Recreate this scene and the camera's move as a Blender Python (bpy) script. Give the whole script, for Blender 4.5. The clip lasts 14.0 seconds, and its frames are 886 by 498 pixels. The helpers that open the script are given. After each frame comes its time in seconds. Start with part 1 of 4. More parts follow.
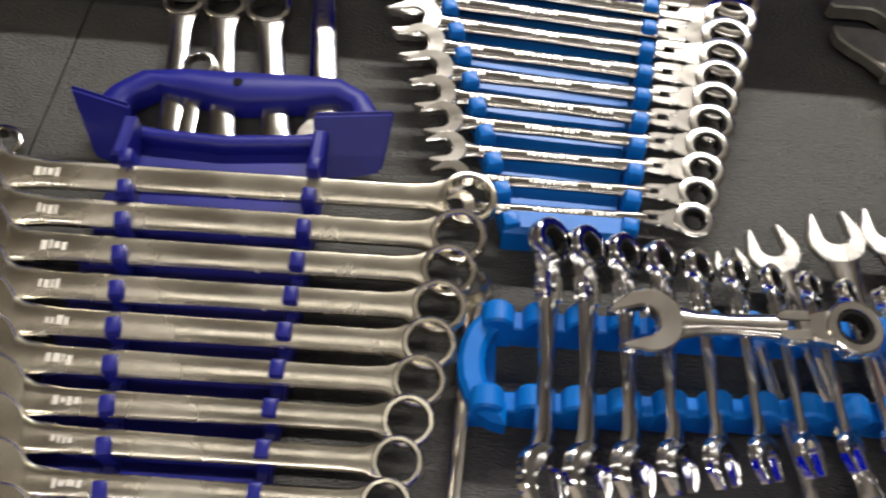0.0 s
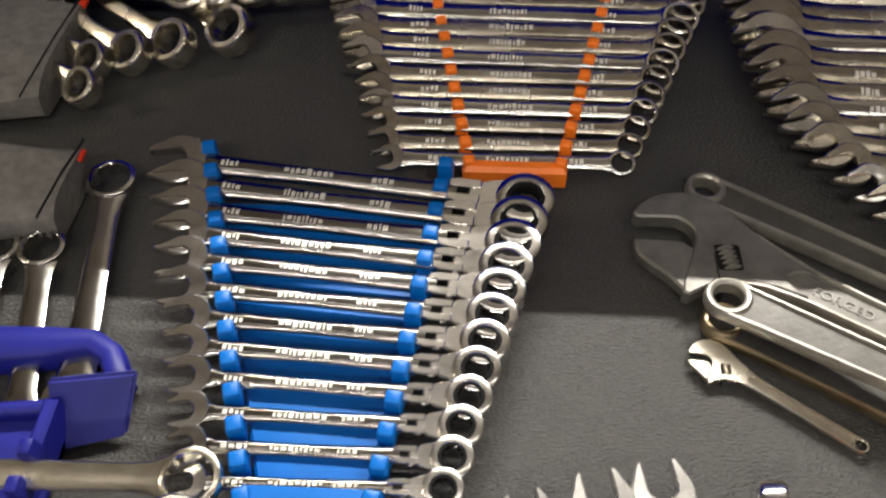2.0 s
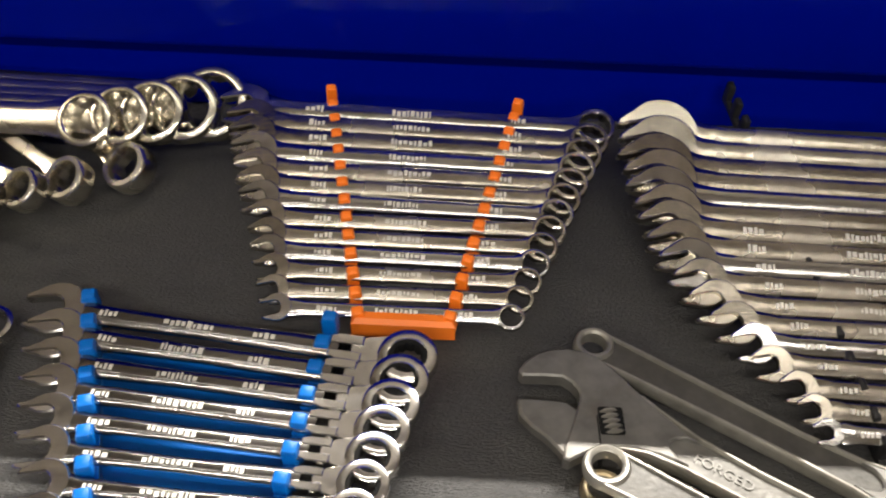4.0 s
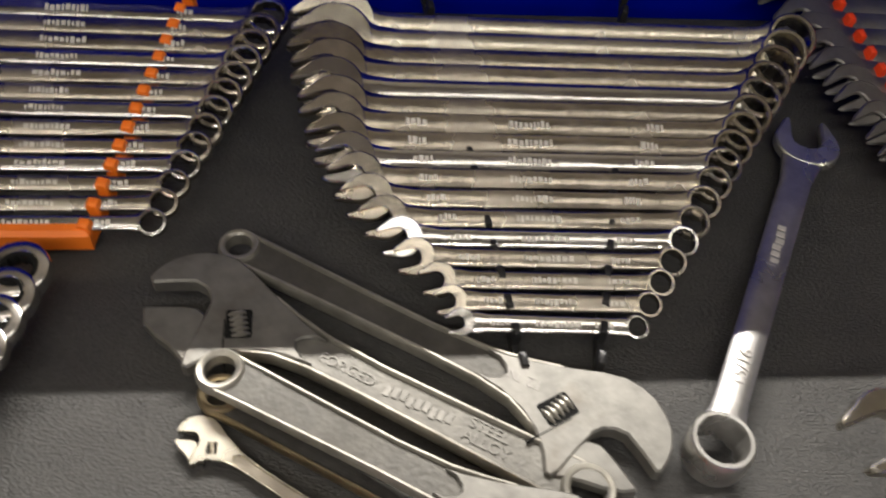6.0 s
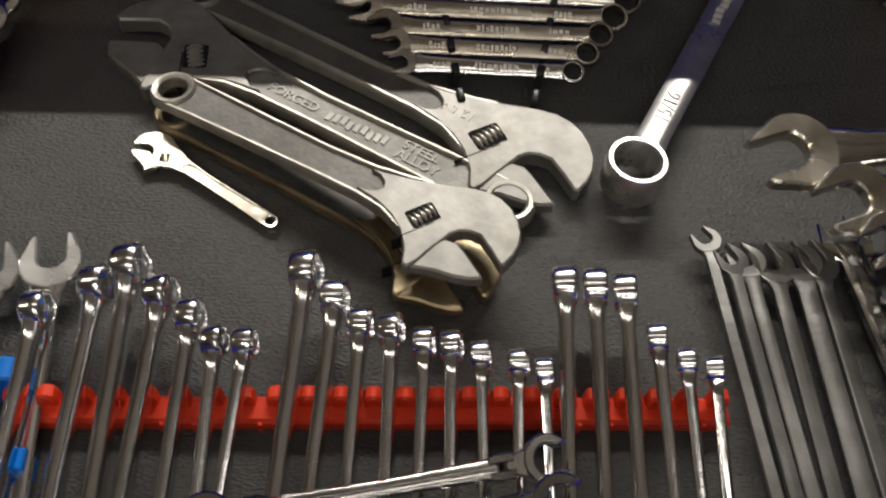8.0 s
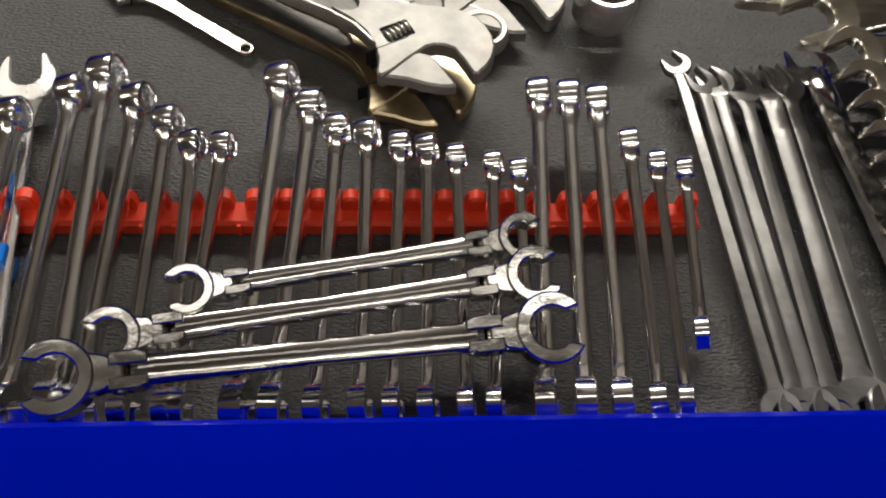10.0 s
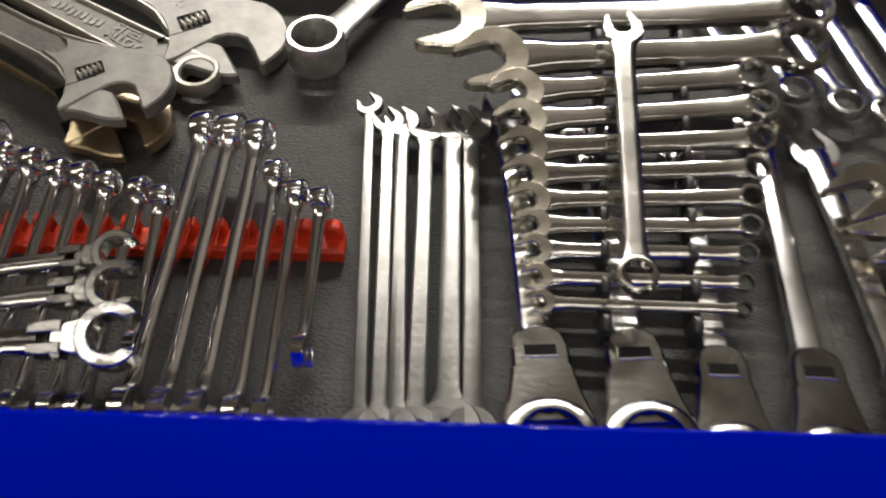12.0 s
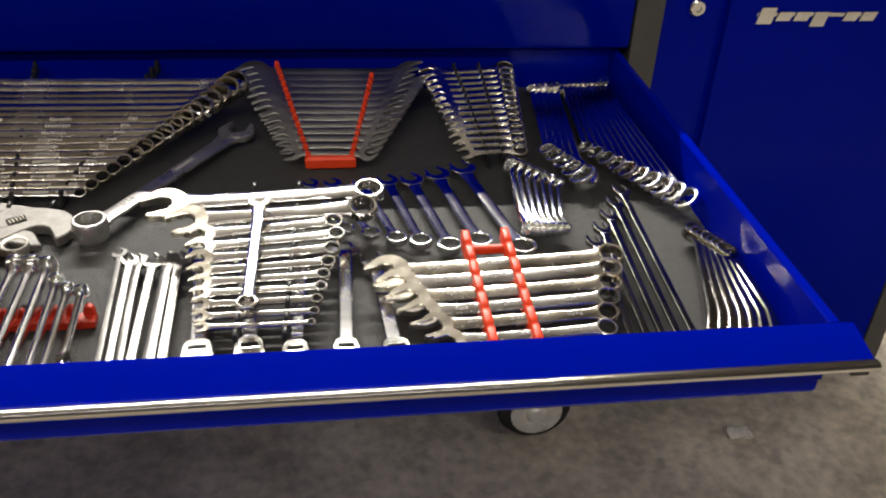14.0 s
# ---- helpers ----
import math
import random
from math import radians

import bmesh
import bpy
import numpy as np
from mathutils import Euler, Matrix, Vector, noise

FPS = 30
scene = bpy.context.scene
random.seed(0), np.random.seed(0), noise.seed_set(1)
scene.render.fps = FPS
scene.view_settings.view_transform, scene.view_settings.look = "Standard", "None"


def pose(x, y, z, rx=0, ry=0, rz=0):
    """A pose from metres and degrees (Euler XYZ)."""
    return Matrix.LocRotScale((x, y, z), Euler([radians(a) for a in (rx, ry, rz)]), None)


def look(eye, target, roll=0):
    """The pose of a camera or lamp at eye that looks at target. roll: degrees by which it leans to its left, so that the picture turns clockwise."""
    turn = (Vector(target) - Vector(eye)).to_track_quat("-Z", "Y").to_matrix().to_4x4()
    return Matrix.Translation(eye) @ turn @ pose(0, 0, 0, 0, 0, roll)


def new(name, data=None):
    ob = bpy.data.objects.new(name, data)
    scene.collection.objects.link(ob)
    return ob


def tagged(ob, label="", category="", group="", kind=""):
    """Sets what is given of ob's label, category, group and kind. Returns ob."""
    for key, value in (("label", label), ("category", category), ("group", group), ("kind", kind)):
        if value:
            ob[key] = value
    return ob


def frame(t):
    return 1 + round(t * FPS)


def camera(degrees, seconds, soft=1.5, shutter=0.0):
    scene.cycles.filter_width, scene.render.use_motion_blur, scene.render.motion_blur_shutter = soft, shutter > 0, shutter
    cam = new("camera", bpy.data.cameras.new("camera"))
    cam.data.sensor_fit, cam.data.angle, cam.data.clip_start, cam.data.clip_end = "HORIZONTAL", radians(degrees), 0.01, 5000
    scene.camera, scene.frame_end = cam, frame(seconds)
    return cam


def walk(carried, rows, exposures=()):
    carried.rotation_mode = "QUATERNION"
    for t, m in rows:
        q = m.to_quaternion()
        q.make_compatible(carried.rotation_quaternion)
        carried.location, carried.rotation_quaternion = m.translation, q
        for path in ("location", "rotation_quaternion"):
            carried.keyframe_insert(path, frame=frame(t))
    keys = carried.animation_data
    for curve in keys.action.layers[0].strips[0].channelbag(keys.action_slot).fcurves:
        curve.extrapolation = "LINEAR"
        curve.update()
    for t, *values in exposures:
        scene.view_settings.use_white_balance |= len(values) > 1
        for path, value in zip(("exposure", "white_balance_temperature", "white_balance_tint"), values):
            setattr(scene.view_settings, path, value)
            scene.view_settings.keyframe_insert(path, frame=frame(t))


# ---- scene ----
KEY, FRONT, UP = 225.0, 9.0, 6.0
cam = camera(53.5, 14.0, 2.0, 0.4)
PATH = [
    (0, (0.251, 0.064, 0.430), (0.244, 1.157, -1.245), 4.1),
    (0.5, (0.289, 0.094, 0.442), (0.362, 1.100, -1.285), 7.4),
    (1, (0.333, 0.107, 0.437), (0.362, 1.146, -1.271), 4.3),
    (1.5, (0.379, 0.144, 0.451), (0.315, 1.303, -1.178), -0.4),
    (2, (0.408, 0.172, 0.460), (0.316, 1.423, -1.098), -1.4),
    (2.2, (0.416, 0.178, 0.463), (0.352, 1.448, -1.079), -0.9),
    (4.3, (0.482, 0.220, 0.486), (0.462, 1.624, -0.939), 2.1),
    (4.5, (0.502, 0.225, 0.484), (0.489, 1.626, -0.942), 1.8),
    (5, (0.512, 0.240, 0.467), (0.589, 1.624, -0.974), 2.5),
    (5.5, (0.542, 0.233, 0.462), (0.843, 1.542, -1.020), 7.8),
    (6, (0.634, 0.225, 0.474), (0.836, 1.458, -1.088), 7.0),
    (6.5, (0.682, 0.172, 0.457), (0.800, 1.390, -1.125), 6.3),
    (7, (0.687, 0.148, 0.452), (0.782, 1.310, -1.172), 6.2),
    (7.5, (0.693, 0.120, 0.442), (0.804, 1.234, -1.216), 5.7),
    (8, (0.698, 0.105, 0.437), (0.800, 1.200, -1.234), 5.2),
    (8.2, (0.709, 0.096, 0.428), (0.812, 1.179, -1.250), 5.4),
    (10.3, (0.698, 0.025, 0.397), (0.862, 1.062, -1.306), 7.0),
    (10.5, (0.731, 0.026, 0.396), (0.877, 1.072, -1.302), 5.4),
    (11, (0.815, 0.025, 0.385), (0.954, 1.120, -1.282), 5.8),
    (11.5, (0.894, 0.034, 0.385), (0.996, 1.103, -1.302), 5.5),
    (12, (0.935, -0.009, 0.409), (0.909, 1.171, -1.206), 0.5),
    (12.5, (0.957, -0.187, 0.471), (0.956, 1.146, -1.019), 0.1),
    (12.6, (0.953, -0.217, 0.476), (0.999, 1.153, -0.980), 2.0),
    (12.7, (0.952, -0.243, 0.484), (1.011, 1.172, -0.929), 1.5),
    (13, (0.979, -0.341, 0.523), (1.096, 1.219, -0.722), 1.5),
    (13.5, (1.066, -0.402, 0.556), (1.303, 1.228, -0.579), 2.6),
    (14, (1.100, -0.440, 0.557), (1.365, 1.211, -0.540), 2.9),
]
walk(cam, [(t, look(eye, target, roll)) for t, eye, target, roll in PATH],
     [(0.0, 0.2), (1.5, 0.35), (2.0, 0.6), (4.5, 1.1), (5.5, 0.9), (6.0, 0.55), (6.5, 0.25), (7.0, -0.1), (8.2, -0.25), (10.5, 0.0), (12.0, -0.05), (12.5, -0.05), (13.0, 0.15), (14.0, 0.35)])


# ---- light ----
world = bpy.data.worlds.new("world")
scene.world = world
world.use_nodes = True
world.node_tree.nodes["Background"].inputs[0].default_value = (0.5, 0.55, 0.6, 1)
world.node_tree.nodes["Background"].inputs[1].default_value = 0.02
scene.view_settings.exposure = 0.0


def area_lamp(name, x, y, z, length, width, power, colour=(1.0, 0.945, 0.865)):
    data = bpy.data.lights.new(name, "AREA")
    data.shape, data.size, data.size_y, data.energy, data.color = "RECTANGLE", length, width, power, colour
    ob = new(name, data)
    ob.location = (x, y, z)
    return ob


area_lamp("lamp_behind_chest", 0.9, 2.62, 2.19, 2.6, 0.025, KEY)
# Unseen fill lights, added for ambient light and streaks in the chrome.
area_lamp("lamp_overhead", 0.5, 0.25, 2.2, 2.4, 0.10, FRONT * 0.45)
area_lamp("lamp_aisle", 0.2, -1.3, 2.2, 2.4, 0.10, FRONT * 3.0)
area_lamp("lamp_aisle_far", 0.8, -3.0, 2.2, 2.4, 0.10, FRONT * 2.6)
# This fill is tinted warm to shift the left end's colour balance.
area_lamp("lamp_left", -2.3, 0.3, 2.2, 1.2, 0.10, FRONT * 1.8, (1.0, 0.86, 0.66))
area_lamp("lamp_right", 3.4, -1.2, 2.2, 1.2, 0.10, FRONT * 1.2)
# Added upward lights, unseen; they brighten the ceiling that the wrenches mirror.
for lx, ly, share in ((0.9, 1.95, 2.6), (0.2, -2.4, 0.8)):
    area_lamp("lamp_uplight", lx, ly, 2.24, 2.4, 0.2, UP * share).rotation_euler = (math.pi, 0, 0)


# ---- materials ----
def material(name, colour, rough=0.5, metal=0.0, grain=0.0, grain_scale=60.0, bump=0.0, bump_scale=400.0, stretch=(1, 1, 1), coat=0.0,
             rough_var=0.1, spots=0.0, spot_colour=(0.1, 0.08, 0.06), vary=0.0, spec=0.5, depth=0.001):
    m = bpy.data.materials.new(name)
    m.use_nodes = True
    n, l = m.node_tree.nodes, m.node_tree.links
    b = n["Principled BSDF"]
    b.inputs["Metallic"].default_value = metal
    b.inputs["Coat Weight"].default_value = coat
    b.inputs["Specular IOR Level"].default_value = spec
    b.inputs["Coat Roughness"].default_value = 0.08
    co = n.new("ShaderNodeTexCoord")
    mp = n.new("ShaderNodeMapping")
    mp.inputs["Scale"].default_value = stretch
    l.new(co.outputs["Object"], mp.inputs["Vector"])

    def tex(scale, detail=6.0):
        t = n.new("ShaderNodeTexNoise")
        t.inputs["Scale"].default_value, t.inputs["Detail"].default_value = scale, detail
        l.new(mp.outputs["Vector"], t.inputs["Vector"])
        return t

    def ramp(src, lo, hi, a, c):
        r = n.new("ShaderNodeMapRange")
        for k, v in zip(("From Min", "From Max", "To Min", "To Max"), (lo, hi, a, c)):
            r.inputs[k].default_value = v
        l.new(src, r.inputs["Value"])
        return r.outputs["Result"]

    broad, fine = tex(grain_scale * 0.15, 4), tex(grain_scale)
    mix = n.new("ShaderNodeMix")
    mix.data_type = "RGBA"
    mix.inputs["A"].default_value = (*[c * (1 - grain) for c in colour], 1)
    mix.inputs["B"].default_value = (*[min(1, c * (1 + grain)) for c in colour], 1)
    add = n.new("ShaderNodeMath")
    add.operation = "MULTIPLY_ADD"
    add.inputs[1].default_value = 0.5
    l.new(broad.outputs["Fac"], add.inputs[0])
    half = n.new("ShaderNodeMath")
    half.operation = "MULTIPLY"
    half.inputs[1].default_value = 0.5
    l.new(fine.outputs["Fac"], half.inputs[0])
    l.new(half.outputs[0], add.inputs[2])
    l.new(ramp(add.outputs[0], 0.35, 0.65, 0, 1), mix.inputs["Factor"])
    col = mix.outputs["Result"]
    if spots:
        st = tex(grain_scale * 0.4, 8)
        mx = n.new("ShaderNodeMix")
        mx.data_type = "RGBA"
        mx.inputs["B"].default_value = (*spot_colour, 1)
        l.new(col, mx.inputs["A"])
        l.new(ramp(st.outputs["Fac"], 0.56, 0.72, 0, spots), mx.inputs["Factor"])
        col = mx.outputs["Result"]
    if vary:
        info = n.new("ShaderNodeObjectInfo")
        hsv = n.new("ShaderNodeHueSaturation")
        l.new(ramp(info.outputs["Random"], 0, 1, 1 - vary, 1 + vary), hsv.inputs["Value"])
        l.new(col, hsv.inputs["Color"])
        col = hsv.outputs["Color"]
    l.new(col, b.inputs["Base Color"])
    l.new(ramp(broad.outputs["Fac"], 0.3, 0.7, max(0.02, rough - rough_var), rough + rough_var), b.inputs["Roughness"])
    if bump:
        bt = tex(bump_scale, 3)
        bp = n.new("ShaderNodeBump")
        bp.inputs["Strength"].default_value, bp.inputs["Distance"].default_value = bump, depth
        l.new(bt.outputs["Fac"], bp.inputs["Height"])
        l.new(bp.outputs["Normal"], b.inputs["Normal"])
    return m


CHROME = material("chrome", (0.70, 0.68, 0.645), 0.18, 1.0, 0.12, 80, 0.20, 110, rough_var=0.08, vary=0.08)
POLISH = material("polished_chrome", (0.80, 0.80, 0.80), 0.13, 1.0, 0.08, 60, 0.12, 110, rough_var=0.05, vary=0.06)
SATIN = material("satin_chrome", (0.64, 0.60, 0.51), 0.24, 1.0, 0.15, 120, 0.08, 190, rough_var=0.09, vary=0.1)
STEEL = material("forged_steel", (0.165, 0.159, 0.145), 0.44, 0.5, 0.30, 90, 0.12, 300, rough_var=0.08, spots=0.45)
# Dark grip web; the shade in the recess is put into the colour.
SHADED_RECESS = material("shaded_recess", (0.10, 0.096, 0.088), 0.55, 0.8, 0.25, 140, 0.3, 700)
DARKSTEEL = material("dark_steel", (0.30, 0.29, 0.28), 0.38, 1.0, 0.15, 90, 0.25, 500)
BRASSY = material("worn_plating", (0.44, 0.36, 0.23), 0.36, 1.0, 0.25, 90, 0.25, 400)
# Near-black colour that stands in for the shade inside holes and slots.
HOLE_BLACK = material("hole_black", (0.012, 0.012, 0.012), 0.9, 0.0, 0.2, 100, spec=0.05)
# Chrome with dark reflections put into a darker base colour.
DARKCHROME = material("dark_chrome", (0.27, 0.26, 0.245), 0.16, 1.0, 0.15, 80, 0.25, 110, rough_var=0.06, vary=0.12)
BRUSHED = material("brushed_steel", (0.24, 0.236, 0.226), 0.32, 0.85, 0.18, 110, 0.15, 300, rough_var=0.07, vary=0.12)
# Forged grip webs: a dark shaded tone, then a lighter lit one.
SHADED_WEB = material("shaded_web", (0.070, 0.066, 0.058), 0.5, 0.3, 0.3, 120, 0.35, 300)
LIT_WEB = material("lit_web", (0.14, 0.134, 0.12), 0.5, 0.35, 0.3, 100, 0.4, 300)
# Mirror-smooth chrome; the dark ceiling it reflects is put into the base colour.
HEADSTEEL = material("dark_reflection_chrome", (0.30, 0.295, 0.28), 0.15, 1.0, 0.2, 100, 0.15, 400)
RUBBED = material("rubbed_steel", (0.30, 0.285, 0.25), 0.36, 0.6, 0.25, 90, 0.12, 300)
WORN = material("worn_satin_steel", (0.52, 0.51, 0.49), 0.30, 0.88, 0.18, 110, 0.10, 260, rough_var=0.07, vary=0.1)
HUB = material("bright_hub", (0.85, 0.85, 0.83), 0.3, 0.35, 0.1, 60)
DULL = material("dull_chrome", (0.43, 0.39, 0.325), 0.24, 1.0, 0.2, 110, 0.2, 170, rough_var=0.09, vary=0.12)
DIMCHROME = material("dim_chrome", (0.58, 0.565, 0.53), 0.15, 1.0, 0.12, 80, 0.2, 110, rough_var=0.06, vary=0.1)
STAMP = material("stamped_mark", (0.20, 0.19, 0.18), 0.5, 0.7, 0.2, 200)
ETCH = material("light_mark", (0.75, 0.72, 0.66), 0.5, 0.6, 0.1, 200)
SKYBLUE = material("light_blue_plastic", (0.0, 0.125, 0.48), 0.4, 0, 0.08, 60, 0.05, 300, spec=0.3)
NAVY = material("navy_plastic", (0.008, 0.010, 0.17), 0.42, 0, 0.12, 60, 0.1, 300, spec=0.3)
ORANGE = material("orange_plastic", (1.0, 0.21, 0.015), 0.4, 0, 0.06, 60, 0.05, 300)
VERMILION = material("orange_red_plastic", (0.80, 0.055, 0.010), 0.4, 0, 0.08, 60, 0.05, 300)
RED = material("red_plastic", (0.60, 0.040, 0.012), 0.42, 0, 0.15, 60, 0.05, 300, spec=0.3)
BLACK = material("black_plastic", (0.015, 0.015, 0.016), 0.4, 0, 0.2, 60, 0.05, 300)
PAINT = material("blue_paint", (0.0, 0.005, 0.31), 0.10, 0, 0.06, 5, 0.02, 40, rough_var=0.03, spec=0.04)
LINER = material("ribbed_liner", (0.034, 0.033, 0.031), 0.56, 0, 0.45, 420, 1.0, 780, stretch=(0.45, 1, 1), spots=0.45, spot_colour=(0.055, 0.054, 0.050), depth=0.002, spec=0.62)
CLOTH = material("black_nylon", (0.16, 0.150, 0.135), 0.85, 0, 0.35, 120, 0.8, 900)
CONCRETE = material("concrete", (0.66, 0.585, 0.475), 0.7, 0, 0.34, 42, 0.8, 90, spots=0.6, spot_colour=(0.30, 0.26, 0.21))
RUBBER = material("black_rubber", (0.02, 0.02, 0.02), 0.6, 0, 0.2, 40)
WALL = material("painted_wall", (0.26, 0.255, 0.245), 0.8, 0, 0.10, 4, 0.2, 60)
JOIST = material("ceiling_boards", (0.20, 0.185, 0.165), 0.8, 0, 0.25, 8, 0.2, 60, stretch=(0.2, 1, 1))
ALU = material("aluminium_trim", (0.55, 0.53, 0.50), 0.2, 1.0, 0.10, 30, 0.05, 200, stretch=(0.05, 1, 1))
CORDMAT = material("pale_cord", (0.80, 0.76, 0.68), 0.8, 0, 0.2, 200)
POST = material("dark_trim", (0.09, 0.088, 0.085), 0.45, 0.4, 0.15, 30)


# ---- building helpers ----
def part(name, bm, mat, parent=None, label="", angle=0.6):
    bmesh.ops.recalc_face_normals(bm, faces=bm.faces)
    for f in bm.faces:
        f.smooth = True
    me = bpy.data.meshes.new(name)
    bm.to_mesh(me)
    bm.free()
    me.set_sharp_from_angle(angle=angle)
    me.materials.append(mat)
    ob = new(name, me)
    ob.parent = parent
    if label:
        ob["label"] = label
    return ob


def thing(name, label, category, group="", kind=""):
    ob = new(name)
    ob.empty_display_size = 0.02
    return tagged(ob, label, category, group, kind)


def skin(bm, rings, closed=False, caps=True):
    """Faces between rings of equally many vertices; caps on the first and last."""
    vs = [[bm.verts.new(p) for p in r] for r in rings]
    n = len(vs[0])
    pairs = list(zip(vs, vs[1:] + vs[:1])) if closed else list(zip(vs, vs[1:]))
    for a, b in pairs:
        for i in range(n):
            bm.faces.new((a[i], a[(i + 1) % n], b[(i + 1) % n], b[i]))
    if caps and not closed:
        bm.faces.new(vs[0][::-1])
        bm.faces.new(vs[-1])


def inset(pts, d):
    """The closed outline pts (counter-clockwise) moved inwards by d."""
    out, n = [], len(pts)
    for i in range(n):
        a, b, c = Vector(pts[i - 1]), Vector(pts[i]), Vector(pts[(i + 1) % n])
        u, v = (b - a), (c - b)
        if u.length < 1e-9 or v.length < 1e-9:
            out.append(tuple(b))
            continue
        u.normalize(), v.normalize()
        n1, n2 = Vector((-u.y, u.x)), Vector((-v.y, v.x))
        k = n1 + n2
        k = k / max(0.5, k.length_squared / 2) if k.length > 1e-6 else n1
        out.append((b.x + k.x * d, b.y + k.y * d))
    return out


def plate(bm, pts, z0, z1, c=0.001):
    """An outline with thickness and chamfered edges."""
    area = sum(a[0] * b[1] - b[0] * a[1] for a, b in zip(pts, pts[1:] + pts[:1]))
    if area < 0:
        pts = pts[::-1]
    inner = inset(pts, c)
    skin(bm, [[(x, y, z0) for x, y in inner], [(x, y, z0 + c) for x, y in pts], [(x, y, z1 - c) for x, y in pts], [(x, y, z1) for x, y in inner]])


def box(bm, x0, x1, y0, y1, z0, z1, c=0.001):
    plate(bm, [(x0, y0), (x1, y0), (x1, y1), (x0, y1)], z0, z1, c)


def arc(cx, cy, r, a0, a1, n, ry=None):
    return [(cx + r * math.cos(radians(a0 + (a1 - a0) * i / n)), cy + (ry or r) * math.sin(radians(a0 + (a1 - a0) * i / n))) for i in range(n + 1)]


def lathe(bm, profile, n=20, m=None):
    """A closed (radius, height) profile turned round z; m places it."""
    m = m or Matrix.Identity(4)
    skin(bm, [[m @ Vector((r * math.cos(2 * math.pi * i / n), r * math.sin(2 * math.pi * i / n), z)) for i in range(n)] for r, z in profile], closed=True)


def sweep(bm, path, sections, n=8, power=0.55):
    """A bar along path (points in x, z with y = 0 or triples); sections: half-width, half-height."""
    rings = []
    for (x, y, z), (w, h) in zip(path, sections):
        ring = []
        for i in range(n * 2):
            a = 2 * math.pi * (i + 0.5) / (n * 2)
            ca, sa = math.cos(a), math.sin(a)
            ring.append((x, y + w * math.copysign(abs(ca) ** power, ca), z + h * math.copysign(abs(sa) ** power, sa)))
        rings.append(ring)
    skin(bm, rings)


def tube(bm, pts, radii, n=10):
    """A round bar through the points."""
    pts = [Vector(p) for p in pts]
    rings = []
    for i, p in enumerate(pts):
        d = (pts[min(i + 1, len(pts) - 1)] - pts[max(i - 1, 0)]).normalized()
        side = d.cross(Vector((0, 0, 1))).normalized()
        up = side.cross(d)
        r = radii[i] if isinstance(radii, (list, tuple)) else radii
        rings.append([p + r * (math.cos(2 * math.pi * k / n) * side + math.sin(2 * math.pi * k / n) * up) for k in range(n)])
    skin(bm, rings)


def between(a, b, roll=0.0):
    """The pose at a whose x axis runs to b, leaning about it by roll degrees."""
    a, b = Vector(a), Vector(b)
    d = (b - a).normalized()
    side = Vector((0, 0, 1)).cross(d).normalized()
    up = d.cross(side)
    m = Matrix((d, side, up)).transposed().to_4x4()
    return Matrix.Translation(a) @ m @ pose(0, 0, 0, roll, 0, 0)


# ---- wrenches ----
def jaw_outline(w, gap, turn):
    """An open end round the origin, mouth towards -x turned by turn degrees, width w."""
    r, g = w / 2, gap / 2
    pts = arc(0, 0, r, -124, 124, 22)                      # round the back
    pts += [(-r * 0.82, r * 0.74), (-r * 1.02, r * 0.64), (-r * 1.08, g + r * 0.06), (-r * 0.98, g)]
    pts += [(-r * 0.12 + g * 0.8 * math.cos(radians(a)), g * math.sin(radians(a))) for a in (90, 62, 35, 0, -35, -62, -90)]
    pts += [(-r * 0.98, -g), (-r * 1.08, -g - r * 0.06), (-r * 1.02, -r * 0.64), (-r * 0.82, -r * 0.74)]
    c, s = math.cos(radians(turn)), math.sin(radians(turn))
    return [(x * c - y * s, x * s + y * c) for x, y in pts]


def ring_mesh(bm, x, z, r, h, hole=0.7, points=24, tilt=0.0, wave=0.05):
    """A box end: outer barrel and a twelve-point bore."""
    m = Matrix.Translation((x, 0, z)) @ pose(0, 0, 0, 0, tilt, 0)
    rows = []
    for rad, zz, bore in ((hole, -h / 2, 1), (0.91, -h / 2, 0), (0.975, -h * 0.43, 0), (1.0, -h * 0.30, 0), (1.0, h * 0.30, 0), (0.975, h * 0.43, 0), (0.91, h / 2, 0), (hole * 1.07, h / 2, 0), (hole, h * 0.40, 1)):
        row = []
        for i in range(points):
            k = rad * r * (1 + (wave if i % 2 else -wave) * bore)
            a = 2 * math.pi * i / points
            row.append(m @ Vector((k * math.cos(a), k * math.sin(a), zz)))
        rows.append(row)
    skin(bm, rows, closed=True)


SERIAL = [0]


def stamp(parent, x0, x1, y, z, h, mat, label=""):
    """A plain bar in place of lettering."""
    bm = bmesh.new()
    box(bm, x0, x1, y - h / 2, y + h / 2, z - 0.0002, z + 0.00025, 0.0001)
    return part("lettering_bar", bm, mat, parent, label)


def marks(parent, length, sw, z, mat=None):
    """Rows of small bars for lettering that cannot be read."""
    mat = mat or STAMP
    rnd = random.Random(SERIAL[0])
    SERIAL[0] += 1
    bm = bmesh.new()
    for start, count in ((0.17, 4), (0.42, 9), (0.76, 4)):
        x = start * length
        for _ in range(count):
            w = 0.0012 + 0.0022 * rnd.random()
            hh = sw * (0.20 + 0.16 * rnd.random())
            dy = rnd.uniform(-0.04, 0.04) * sw
            box(bm, x, x + w, dy - hh / 2, dy + hh / 2, z - 0.0002, z + 0.0002, 0.0001)
            x += w + 0.0011
    return tagged(part("lettering_bar", bm, mat, parent), kind="stuff")


